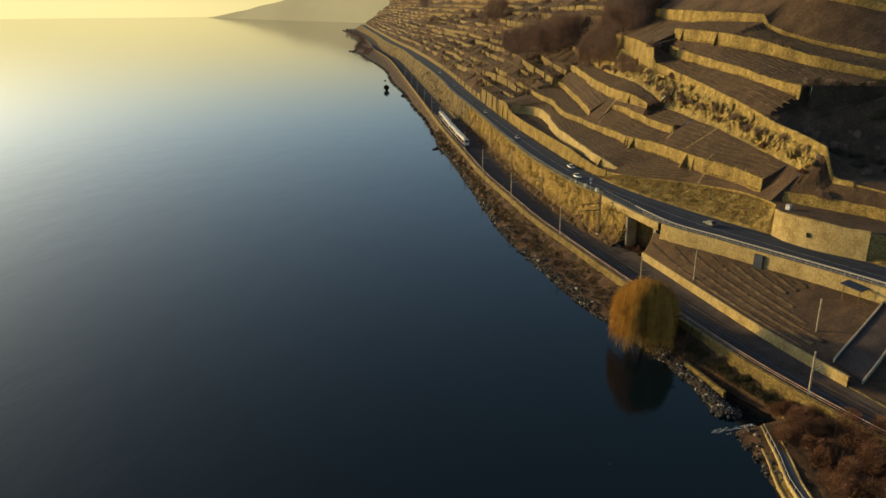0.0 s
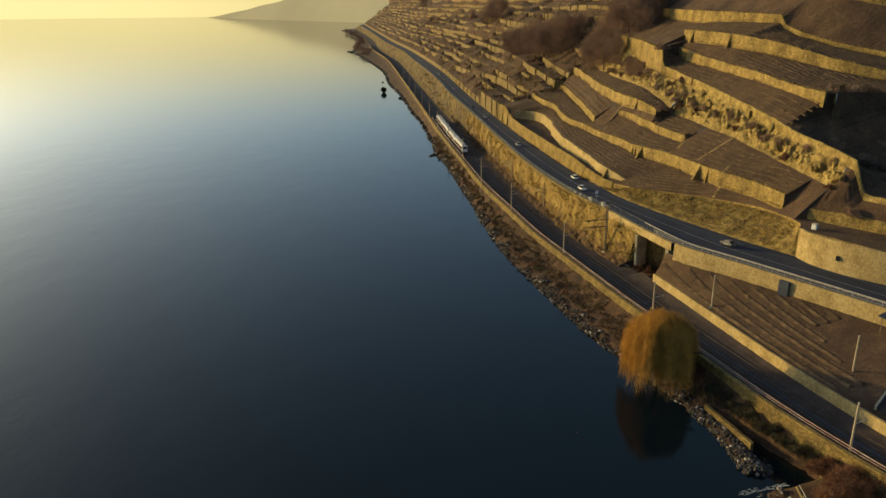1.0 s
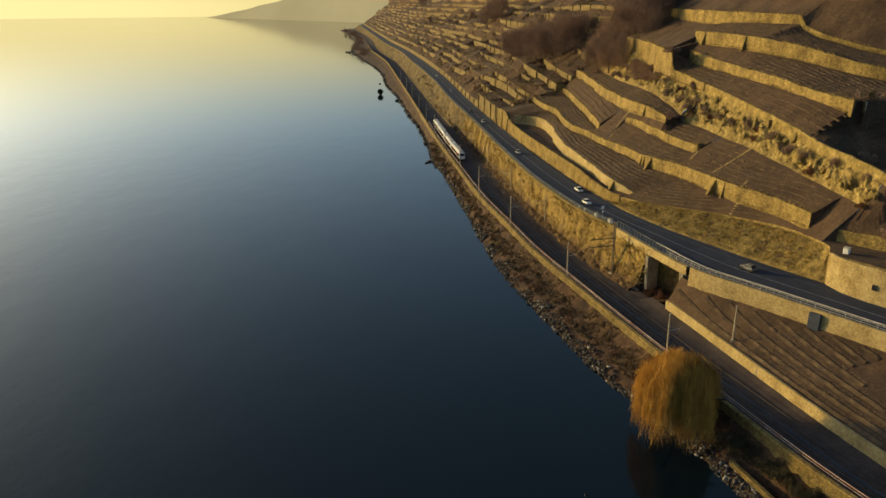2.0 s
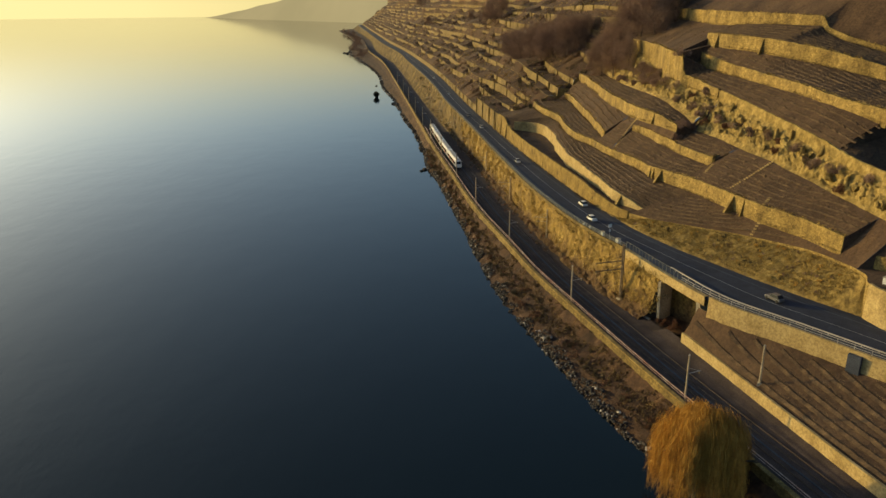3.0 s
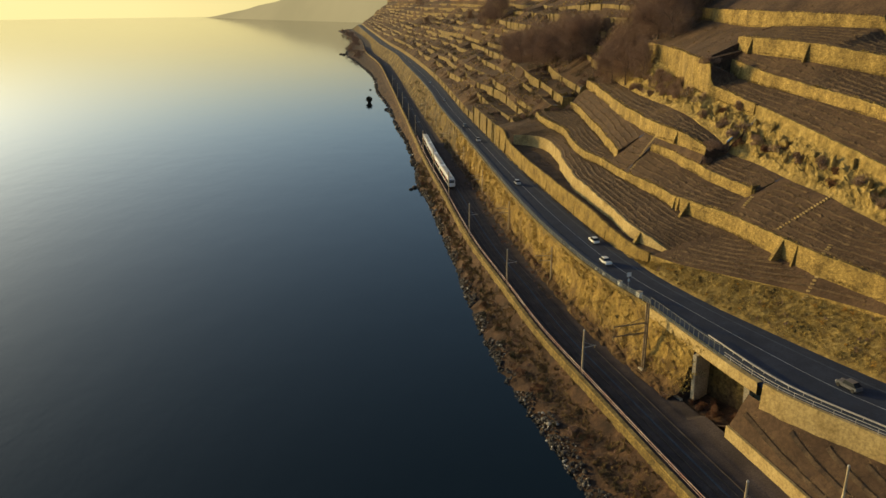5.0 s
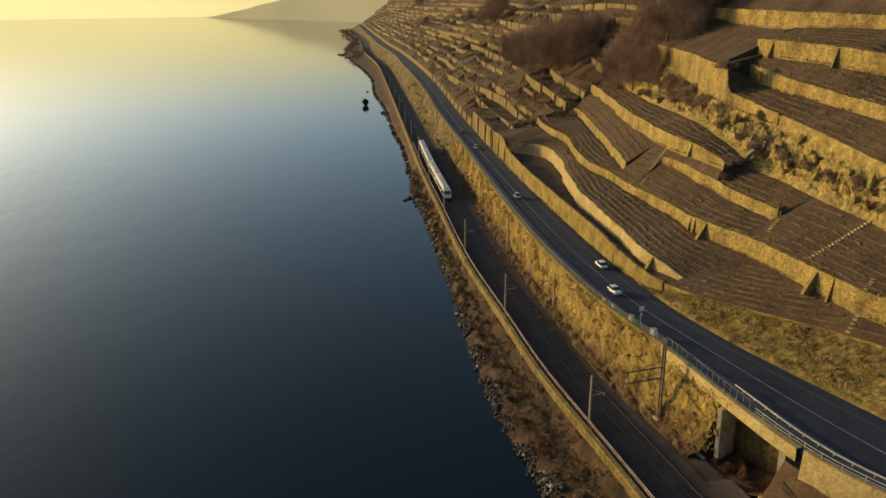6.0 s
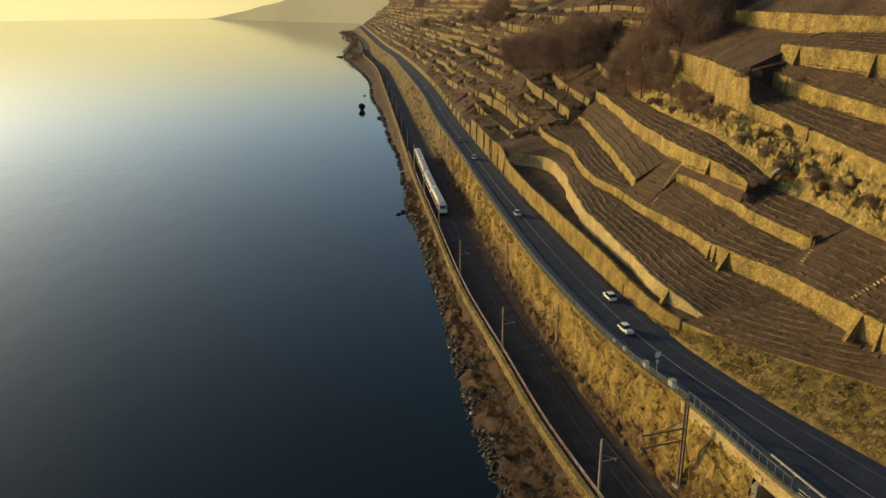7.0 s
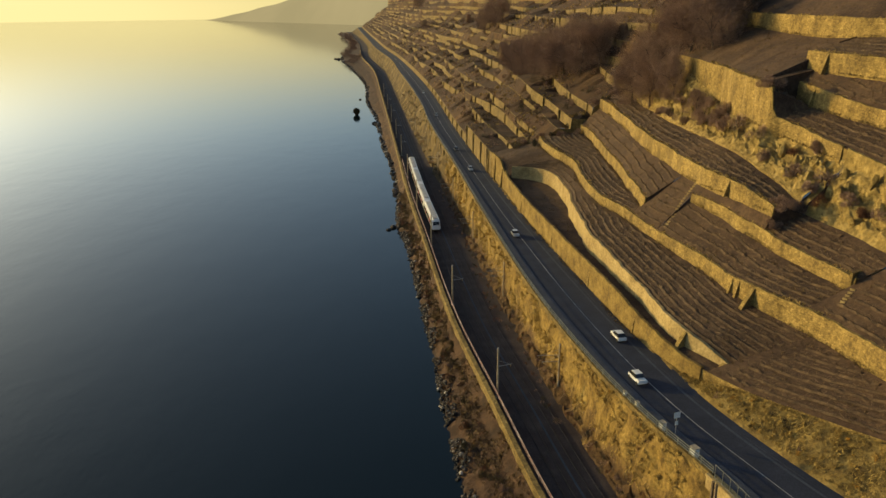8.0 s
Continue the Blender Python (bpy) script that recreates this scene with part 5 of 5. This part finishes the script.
def islet(x, y, s_):
    v, f = stones([(x, y, 0.0)], [s_])
    return tagged(link_np("islet_rock", v, f, M_BOULDER), "dark rock standing in the shallow lake", "rock", "rocks in the lake")


for x, y, s_ in ((-60.8, 744.9, 1.6), (-33.4, 612.2, 2.4), (-36.1, 618.7, 1.8), (-26.5, 604.3, 2), (-5.7, 385.4, 1.5), (-6.9, 382.5, 1), (-147.1, 1207.3, 3), (-152.6, 1217.4, 2.5), (-64.0, 836.2, 2.5), (-42.0, 691.2, 1.8), (24.5, 132.1, 0.25), (26.6, 105.2, 0.22), (-22.8, 572.4, 1.6)):
    islet(x, y, s_)
islet(-52.6, 659.0, 1.8)
shrub("islet_bush", (-52.6, 659.0, 0.2), 4.8, M_SHRUB, "round dark bush on a rock in the lake", "", 6000, 0.35)

# ---- vineyard rows, steps, buttresses ----


M_ROW = two_scale("row_mound", (0.052, 0.033, 0.02), (0.1, 0.064, 0.036), (0.17, 0.112, 0.058), 0.5, 3.0, 0.7, 0.15)


def row_mesh(tracks, label, rise=1.0):
    """Low earth mounds along the rows, with short bare canes on them; tracks: lists of row points."""
    verts, faces, slots, n = [], [], [], 0
    for pts in tracks:
        pts = np.array(pts)
        if len(pts) < 3:
            continue
        t = np.gradient(pts, axis=0)
        t /= np.linalg.norm(t, axis=1, keepdims=True)
        side = np.stack((t[:, 1], -t[:, 0], 0 * t[:, 0]), 1)
        m = len(pts)
        high = rise * np.clip(0.15 + (0.06 if rise == 1.0 else 0.02) * rng.normal(size=m), 0.0, 0.3)
        pts = pts + side * (0.05 * rng.normal(size=(m, 1)))
        mound = np.stack((pts - side * 0.45 * rise - (0, 0, 0.08), pts - side * 0.12 + np.stack((0 * high, 0 * high, high), 1),
                          pts + side * 0.15 + np.stack((0 * high, 0 * high, high * 0.9), 1), pts + side * 0.5 * rise - (0, 0, 0.08)), 1).reshape(-1, 3)
        verts.append(mound)
        f = [(4 * i + j, 4 * i + j + 1, 4 * i + j + 5, 4 * i + j + 4) for i in range(m - 1) for j in range(3)]
        faces.append(np.array(f) + n)
        slots += [0] * len(f)
        n += len(mound)
        c = np.concatenate((pts + (0, 0, 0.45), pts + t * 0.2 + (0, 0, 0.7), pts - t * 0.25 + (0, 0, 0.62), pts + t * 0.4 + (0, 0, 0.3))) + rng.normal(size=(4 * m, 3)) * 0.13
        w = np.concatenate((np.tile((0.0, 0.0, 1.0), (m, 1)), t + (0, 0, 0.25), -t + (0, 0, 0.5), t + (0, 0, 0.9))) + rng.normal(size=(4 * m, 3)) * 0.35
        v, f = cards(c, w, rng.uniform(0.35, 0.95, 4 * m), rng.uniform(0.03, 0.085, 4 * m))
        verts.append(v)
        faces.append(f + n)
        slots += [1] * len(f)
        n += len(v)
    if not verts:
        return
    ob = link_np("vine_rows", np.concatenate(verts), np.concatenate(faces), M_ROW)
    ob.data.materials.append(M_TWIG)
    ob.data.polygons.foreach_set("material_index", slots)
    tagged(ob, label, "vines", kind="stuff")


def vines(lo, hi, y0, y1, gap, step, label):
    """Rows on one terrace; lo and hi name the walls below and above."""
    tracks = []
    for r in range(14):
        run = []
        for y in np.arange(y0, y1, step):
            keys = active(y, y)
            inside = False
            if lo in keys and hi in keys:
                xa, ta, _ = level_at(lo, y)
                xb, _, bb = level_at(hi, y)
                x = xa + 1.3 + r * gap
                inside = x < xb - 1.0
            if inside:
                run.append((x, y, ta + (bb - ta) * (x - xa) / max(0.5, xb - xa)))
            elif run:
                tracks.append(run)
                run = []
        tracks.append(run)
    row_mesh(tracks, label)


for lo, hi, y0, y1 in (("one", "two", 246.5, 373), ("bank", "two", 197, 245), ("two", "three", 307, 396), ("two", "four", 249, 294), ("two", "foot", 197, 247), ("two", "five", 295, 306),
                       ("four", "foot", 249, 273), ("three", "five", 307, 396), ("five", "ledge", 272, 396), ("six", "seven", 217, 301), ("seven", "eight", 217, 301), ("eight", "nine", 190, 303)):
    vines(lo, hi, y0, y1, 1.6, 0.8, "rows of bare pruned vines on brown soil")


def plot_vines():
    tracks = []
    for r in range(13):
        run = []
        for y in np.arange(135, 193, 0.9):
            x = float(FOOT(y)) + 1.8 + r * 2.1
            if x < float(LAKE_EDGE(y)) - 1.3 and not (x > 75 and y < 154):
                run.append((x, y, plot_ground(x, y)))
            elif run:
                tracks.append(run)
                run = []
        tracks.append(run)
    row_mesh(tracks, "rows of bare pruned vines on the lower plot", 1.7)


plot_vines()


def stair(x0, y0, x1, y1, label):
    n = int(math.hypot(x1 - x0, y1 - y0) / 0.55)
    ang = math.degrees(math.atan2(y1 - y0, x1 - x0))
    root = empty("vineyard_stair", (x0, y0, ground(x0, y0)), ang)
    bm = bmesh.new()
    box(bm, -0.13, 0.13, -0.36, 0.36, -0.3, 0.1, 0.02)
    first = part("step", bm, M_RENDERED, root)
    for i in range(n):
        u = (i + 0.5) / n
        x, y = x0 + (x1 - x0) * u, y0 + (y1 - y0) * u
        ob = first if i == 0 else new("step", first.data)
        ob.parent = root
        ob.matrix_basis = root.matrix_world.inverted() @ pose(x, y, ground(x, y) + 0.12, 0, 0, ang)
    tagged(root, label, "stair", "vineyard stairs")


stair(74.5, 232.3, 85.6, 233.9, "narrow concrete steps climbing through the vines")
stair(59.2, 292.4, 67.2, 298.4, "narrow concrete steps climbing through the vines")
stair(73.1, 215.4, 79.4, 220.0, "narrow concrete steps across the vineyard")
stair(73.0, 246.3, 75.4, 248.0, "narrow concrete steps below a wall end")


def buttress(key, y, wide, deep, label="triangular stone buttress against the terrace wall"):
    x, t, b = level_at(key, y)
    ya = np.array([y - 1, y, y + 1])
    xs = np.array([level_at(key, q)[0] for q in ya])
    nx, ny = normals(xs, ya)
    a = math.degrees(math.atan2(-ny[1], -nx[1]))
    bm = bmesh.new()
    w = wide / 2
    co = ((-0.2, -w, -0.6), (deep, -w, -0.6), (deep, w, -0.6), (-0.2, w, -0.6), (-0.1, -w, t - b), (0.1, -w, t - b), (0.1, w, t - b), (-0.1, w, t - b))
    vs = [bm.verts.new(c) for c in co]
    for q in ((3, 2, 1, 0), (4, 5, 6, 7), (0, 1, 5, 4), (1, 2, 6, 5), (2, 3, 7, 6), (3, 0, 4, 7)):
        bm.faces.new([vs[i] for i in q])
    ob = part("buttress", bm, M_STONE, None)
    ob.matrix_world = pose(x - nx[1] * 0.2, y - ny[1] * 0.2, b, 0, 0, a)
    tagged(ob, label, "buttress", "buttresses", "structure")


for y in (258.5, 228.0):
    buttress("two", y, 0.8, 2.4)
for y in (264.0, 262.2, 224.2):
    buttress("two", y, 0.5, 0.9, "narrow stone rib on the terrace wall")
for y in (255.1, 247.4):
    buttress("one", y, 0.8, 2.0, "stone cross wall against the terrace wall")
for y in (265.9, 289.0, 316.5, 348.2):
    buttress("bank", y, 0.4, 0.5, "dark joint rib on the low wall")
for y in (378.9, 389.6, 401.2):
    buttress("bank", y, 0.6, 0.8, "plastered pilaster on the tall wall")
buttress("seven", 295.9, 0.6, 1.3, "stone rib on the upper terrace wall")
for y in (298.6, 277.8):
    buttress("eight", y, 0.6, 1.4, "stone rib on the upper terrace wall")
buttress("five", 285.6, 0.6, 1.2, "stone rib on the terrace wall")

for y in (404, 418, 437, 456, 474, 492, 511, 530, 552, 575, 597, 622, 648, 680):
    x, t, b = far_level(0, y)
    bm = bmesh.new()
    box(bm, -0.5, 0.2, -0.22, 0.22, -0.3, t - b, 0.04)
    ob = part("pilaster", bm, M_RENDERED, None)
    ob.matrix_world = pose(x, y, b, 0, 0, 12)
    tagged(ob, "pale pilaster on the tall road wall", "pilaster", "pilasters", "structure")

for y in (428, 446, 459, 478, 497, 512, 533, 551, 574, 596, 622, 655):
    x = float(LAKE_EDGE(y))
    bm = bmesh.new()
    box(bm, -0.9, 0.3, -0.6, 0.6, -6.5, 0, 0.06)
    ob = part("road_buttress", bm, M_RENDERED, None)
    ob.matrix_world = pose(x - 0.1, y, Z_ROAD - 0.2, 0, 0, 10)
    tagged(ob, "pale pillar under the edge of the road", "buttress", "pillars under the road", "structure")

for k in range(1, 12):
    y = 402.0 + 5 * (k % 3)
    while y < 640:
        x, t, b = far_level(k, y)
        if t - b > 1.2:
            bm = bmesh.new()
            w = float(rng.uniform(0.08, 0.18))
            box(bm, -float(rng.uniform(0.2, 0.5)), 0.2, -w, w, -0.3, t - b + 0.1, 0.0)
            ob = part("wall_rib", bm, M_FARWALL, None)
            ob.matrix_world = pose(x, y, b, 0, 0, 12)
            tagged(ob, "short stone rib on a distant terrace wall", "rib", "ribs on distant walls", "structure")
        y += float(rng.uniform(12, 34))

# ---- small near things ----


def shelter(x, y, z):
    root = empty("garden_shelter", (x, y, z), 35)
    for sx in (-3.0, 3.0):
        for sy in (-1.7, 1.7):
            bm = bmesh.new()
            box(bm, sx - 0.08, sx + 0.08, sy - 0.08, sy + 0.08, -0.5, 2.5, 0.01)
            part("post", bm, M_WOOD, root)
    bm = bmesh.new()
    vs = box(bm, -3.6, 3.6, -2.3, 2.3, 2.5, 2.68, 0.0)
    for v in vs:
        v.co.z += 0.12 * v.co.y
    part("roof", bm, M_PAVING, root, "flat grey sheet roof")
    tagged(root, "small open shelter with a grey roof on posts", "shelter")


shelter(87.3, 147.9, plot_ground(87.3, 147.9))


def terrace_box(x, y, s_):
    root = empty("service_box", (x, y, ground(x, y)), 40)
    bm = bmesh.new()
    box(bm, -s_, s_, -s_, s_, -0.1, s_ * 2.2, 0.05)
    part("body", bm, M_SIGN, root)
    bm = bmesh.new()
    box(bm, -s_ * 1.15, s_ * 1.15, -s_ * 1.15, s_ * 1.15, s_ * 2.2, s_ * 2.4, 0.03)
    part("lid", bm, M_CONCRETE, root)
    tagged(root, "small white service box on a terrace", "service box")


terrace_box(86.1, 182.2, 0.55)


def jetty():
    """Shore walk with kerbs and a handrail."""
    ys = np.linspace(78.8, 114.4, 12)
    c = line((78.8, 53.5), (96.2, 53.5), (104.9, 54.8), (114.4, 55.9))
    tagged(ribbon("shore_walk", ys, c, (-1.1, -1.0, 1.0, 1.1), (-1.0, 1.35, 1.35, 0.2), M_PAVING), "narrow grey shore walk at the water's edge", "walkway", kind="structure")
    for off, z in ((-1.0, 1.55), (1.0, 1.55), (-2.4, 0.75)):
        tagged(ribbon("walk_kerb", ys, c, (off - 0.13, off - 0.13, off + 0.13, off + 0.13), (-0.6, z, z, 1.0 if off > -2 else -0.6), M_RENDERED), "pale kerb along the shore walk", "kerb", kind="structure")
    tagged(ribbon("walk_ledge", ys, c, (-2.3, -1.1), (0.55, 0.75), M_GRASS), "grassy ledge below the shore walk", "ledge", kind="structure")
    posts_and_rails("walk_railing", c, -1.0, 80.5, 113.5, 1.5, 1.0, 2.2, ((0.95, 0.04),), M_STEEL, "steel handrail along the shore walk", "railing", 0.035)
    bm = bmesh.new()
    box(bm, 59.6, 60.9, 115.6, 117.0, 0, 3.4, 0.08)
    tagged(part("gate_pillar", bm, M_RENDERED, None), "pale stone pillar beside the stream outlet", "pillar")


jetty()
slab_between("shore_wall", (49.0, 138.8), (52.6, 126.0), 0.3, -0.3, 1.8, M_OLDSTONE, "low weathered wall behind the shore stones", "wall")

verts, faces = [], []
for i in range(60):
    u = float(rng.uniform(0, 1))
    x, y = 55.0 - 8.5 * u + float(rng.normal(0, 0.25)), 117.2 - 2.6 * u + float(rng.normal(0, 0.15 + 0.35 * u))
    a, b = float(rng.uniform(0.15, 0.55)), float(rng.uniform(0.015, 0.045))
    o = len(verts)
    for q in range(8):
        c_, s_ = math.cos(q * math.pi / 4), math.sin(q * math.pi / 4)
        verts.append((x + a * c_ - 0.3 * b * s_, y + 0.3 * a * c_ + b * s_, 0.03 + 0.001 * i))
    faces.append(tuple(range(o, o + 8)))
tagged(link("stream_foam", verts, faces, M_SIGN), "pale foam where the stream enters the lake", "foam", kind="stuff")

# ---- far shore and horizon, haze painted as glow ----
n = Nodes("far_shore_haze_glow")
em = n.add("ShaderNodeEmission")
# Flat emission paints the distance haze onto the headland.
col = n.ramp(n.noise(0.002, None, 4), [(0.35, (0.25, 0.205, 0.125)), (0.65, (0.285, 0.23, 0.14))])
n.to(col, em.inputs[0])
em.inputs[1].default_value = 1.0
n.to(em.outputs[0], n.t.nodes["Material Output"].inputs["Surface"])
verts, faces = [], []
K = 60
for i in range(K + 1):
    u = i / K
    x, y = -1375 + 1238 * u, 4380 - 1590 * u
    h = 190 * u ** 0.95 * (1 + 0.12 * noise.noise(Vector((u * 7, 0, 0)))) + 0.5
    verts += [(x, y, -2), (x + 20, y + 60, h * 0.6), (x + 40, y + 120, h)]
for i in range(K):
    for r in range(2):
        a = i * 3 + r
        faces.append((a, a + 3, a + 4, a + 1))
tagged(link("far_shore", verts, faces, n.m, smooth=True), "far headland across the lake, its haze painted as a glow", "headland", kind="structure")

# Added sheet behind the lake; its painted golden glow stands for horizon haze.
n = Nodes("haze_backdrop")
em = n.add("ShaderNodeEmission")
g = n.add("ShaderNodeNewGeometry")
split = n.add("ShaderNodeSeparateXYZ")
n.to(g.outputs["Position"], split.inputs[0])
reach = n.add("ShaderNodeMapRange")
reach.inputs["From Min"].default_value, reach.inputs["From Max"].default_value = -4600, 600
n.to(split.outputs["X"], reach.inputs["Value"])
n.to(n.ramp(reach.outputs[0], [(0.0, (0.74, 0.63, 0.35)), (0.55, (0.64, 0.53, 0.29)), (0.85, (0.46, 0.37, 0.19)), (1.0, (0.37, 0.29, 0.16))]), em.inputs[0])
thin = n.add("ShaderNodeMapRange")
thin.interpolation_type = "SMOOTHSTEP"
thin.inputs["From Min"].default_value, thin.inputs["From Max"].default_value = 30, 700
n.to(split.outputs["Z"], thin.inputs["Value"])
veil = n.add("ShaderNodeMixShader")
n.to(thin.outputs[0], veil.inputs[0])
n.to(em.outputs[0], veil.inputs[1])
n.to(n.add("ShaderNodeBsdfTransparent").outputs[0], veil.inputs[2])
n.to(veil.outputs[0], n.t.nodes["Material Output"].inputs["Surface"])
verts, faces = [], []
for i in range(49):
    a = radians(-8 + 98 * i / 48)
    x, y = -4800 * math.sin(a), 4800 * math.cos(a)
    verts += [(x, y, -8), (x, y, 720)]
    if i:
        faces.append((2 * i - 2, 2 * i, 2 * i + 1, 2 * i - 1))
tagged(link("haze_backdrop", verts, faces, n.m), "glowing backdrop sheet painted as golden haze on the horizon", "haze", kind="structure")

# Unseen slope added above the vineyards keeps low sky out of the water's reflection.
M_UNSEEN_WOODS = two_scale("unseen_slope_woods", (0.03, 0.024, 0.012), (0.06, 0.043, 0.02), (0.1, 0.07, 0.03), 0.01, 0.12, 0.6, 2.0)
ys = np.linspace(-150, 2190, 60)
hx = HILL_EDGE(np.maximum(ys, -22))
up = [(hx + o, z + 18 * np.sin(ys * 0.011 + o * 0.02)) for o, z in ((150, 132), (320, 255), (620, 430), (1100, 640))]
tagged(sweep("unseen_upper_slope", ys, up, M_UNSEEN_WOODS, 6.0, 6, freq=0.02), "unseen wooded mountainside added above the vineyards", "mountainside", kind="structure")

# ---- rubble on the grassy bank above the road ----
places, sizes = [], []
for i in range(380):
    y = float(rng.uniform(188, 244))
    a, b = float(HILL_EDGE(y)) + 0.6, level_at("bank", y)[0] - 0.2
    x = a + (b - a) * float(rng.uniform(0.03, 1))
    places.append((x, y, height(x, y) + 0.02))
    sizes.append(float(rng.uniform(0.07, 0.24)))
v, f = stones(places, sizes)
tagged(link_np("bank_rubble", v, f, M_STONE), "loose pale stones on the dry grass bank", "stones", kind="stuff")
for i in range(70):
    y = float(rng.uniform(190, 242))
    a, b = float(HILL_EDGE(y)) + 1.0, level_at("bank", y)[0] - 0.4
    x = a + (b - a) * float(rng.uniform(0.05, 0.95))
    shrub("bank_tuft", (x, y, height(x, y) - 0.05), float(rng.uniform(0.3, 0.75)), M_SHRUB if i % 3 == 0 else M_WILLOW if i % 3 == 1 else M_BARE, "dry tuft on the grassy bank", "tufts on the bank", 120)
for i in range(330):
    y = 408 + 750 * float(rng.uniform(0, 1))**1.4
    x = float(HILL_EDGE(y)) + float(rng.uniform(4, 56))
    shrub("slope_shrub", (x, y, ground(x, y) - 0.2), float(rng.uniform(0.8, 3.2)), M_BARE if i % 3 else M_SHRUB, "brown shrub among distant terraces", "shrubs among terraces", 160)

# ---- grass fringes on the walls, weeds on the terraces ----


def tufts(name, points, low, high, mat, label, blades=5):
    """Small fans of dry blades; one loose mass."""
    p = np.repeat(np.array(points), blades, 0)
    n = len(p)
    tall = np.repeat(rng.uniform(low, high, len(points)), blades)
    ways = rng.normal(size=(n, 3)) * (0.7, 0.7, 0.2) + (0, 0, 0.9)
    c = p + rng.normal(size=(n, 3)) * (0.22, 0.22, 0.0) + np.stack((0 * tall, 0 * tall, tall * 0.4), 1)
    v, f = cards(c, ways, tall * rng.uniform(0.7, 1.2, n), tall * rng.uniform(0.12, 0.3, n))
    tagged(link_np(name, v, f, mat), label, "grass", kind="stuff")


M_DRY = two_scale("dry_blades", (0.22, 0.14, 0.042), (0.34, 0.235, 0.07), (0.46, 0.33, 0.115), 0.3, 2.0, 0.0, 0.01)
M_WEED = two_scale("brown_weeds", (0.07, 0.046, 0.02), (0.12, 0.08, 0.032), (0.18, 0.125, 0.05), 0.3, 2.0, 0.0, 0.01)
tops, feet = [], []
for key, y0, y1 in (("two", 197, 395), ("three", 307, 395), ("four", 249, 294), ("five", 272, 395), ("six", 275, 345), ("seven", 217, 301), ("eight", 217, 303), ("nine", 240, 395), ("bank", 262, 374), ("low", 150, 190)):
    for y in np.arange(y0, y1, 0.35):
        x, t, b = level_at(key, y)
        if noise.noise(Vector((y * 0.11, x * 0.05, 6))) > -0.12:
            tops.append((x + float(rng.uniform(0.1, 0.9)), y, t + 0.1))
        if noise.noise(Vector((y * 0.13, x * 0.05, 2))) > -0.05:
            feet.append((x - float(rng.uniform(0.45, 1.3)), y, b + 0.02))
tufts("wall_grass", tops, 0.25, 0.8, M_DRY, "dry golden grass hanging over the terrace walls", 5)
tufts("foot_grass", feet, 0.2, 0.6, M_WEED, "brown weeds at the foot of the terrace walls", 4)
spots = []
while len(spots) < 7000:
    y = float(rng.uniform(192, 395))
    x = float(HILL_EDGE(y)) + 0.8 + 62 * float(rng.uniform(0, 1))
    if noise.noise(Vector((x * 0.08, y * 0.08, 3))) > -0.2:
        spots.append((x, y, height(x, y)))
tufts("terrace_weeds", spots, 0.15, 0.5, M_WEED, "low brown weeds on the vineyard soil", 4)
spots = []
while len(spots) < 5200:
    y = 398 + 700 * float(rng.uniform(0, 1)) ** 1.5
    x = float(HILL_EDGE(y)) + 1.5 + 75 * float(rng.uniform(0, 1))
    if noise.noise(Vector((x * 0.05, y * 0.03, 9))) > -0.1:
        spots.append((x, y, far_height(x, y)))
tufts("slope_weeds", spots[:2600], 0.4, 1.3, M_WEED, "brown scrub on the distant terraces", 5)
tufts("slope_grass", spots[2600:], 0.4, 1.1, M_DRY, "dry golden grass on the distant terraces", 5)
spots = []
while len(spots) < 3800:
    y = 205 + 230 * float(rng.uniform(0, 1))
    a, b = float(FOOT(y)), float(LAKE_EDGE(y)) - 0.4
    u = float(rng.uniform(0.05, 1.0))
    if noise.noise(Vector((a * 0.2 + u * 2, y * 0.2, 5))) > -0.15:
        spots.append((a + (b - a) * u, y, float(np.interp(u, [p[0] for p in FACE], [p[1] for p in FACE]))))
tufts("face_grass", spots, 0.3, 0.9, M_DRY, "dry grass tufts on the slope below the road", 5)
spots = []
while len(spots) < 4200:
    y = 122 + 300 * float(rng.uniform(0, 1)) ** 1.2
    a, b = float(SHORE(y)), float(PARAPET(y))
    u = float(rng.uniform(0.3, 0.97))
    if noise.noise(Vector((u * 3, y * 0.15, 8))) > -0.2:
        spots.append((a + (b - a) * u, y, float(np.interp(u, (0.0, 0.3, 0.75, 1.0), (0.25, 1.4, 2.9, 4.9)))))
tufts("bank_weeds", spots, 0.25, 0.8, M_WEED, "dead brown weeds on the lake bank", 5)
spots = []
while len(spots) < 3000:
    y = float(rng.uniform(188, 250))
    a, b = float(HILL_EDGE(y)) + 0.7, level_at("bank", y)[0]
    x = a + max(0.2, b - a) * float(rng.uniform(0, 1))
    spots.append((x, y, height(x, y)))
tufts("bank_grass", spots, 0.2, 0.6, M_DRY, "dry golden grass on the bank above the road", 5)

slab_between("plot_end_wall", (75.4, 249.3), (82.4, 253.6), 0.22, 29.6, 33.0, M_STONE, "low stone end wall of a vineyard plot", "terrace wall")
slab_between("wall_hatch", (86.2, 171.4), (86.65, 170.8), 0.12, 18.3, 19.4, M_DARK, "dark opening in the tall roadside wall", "hatch")
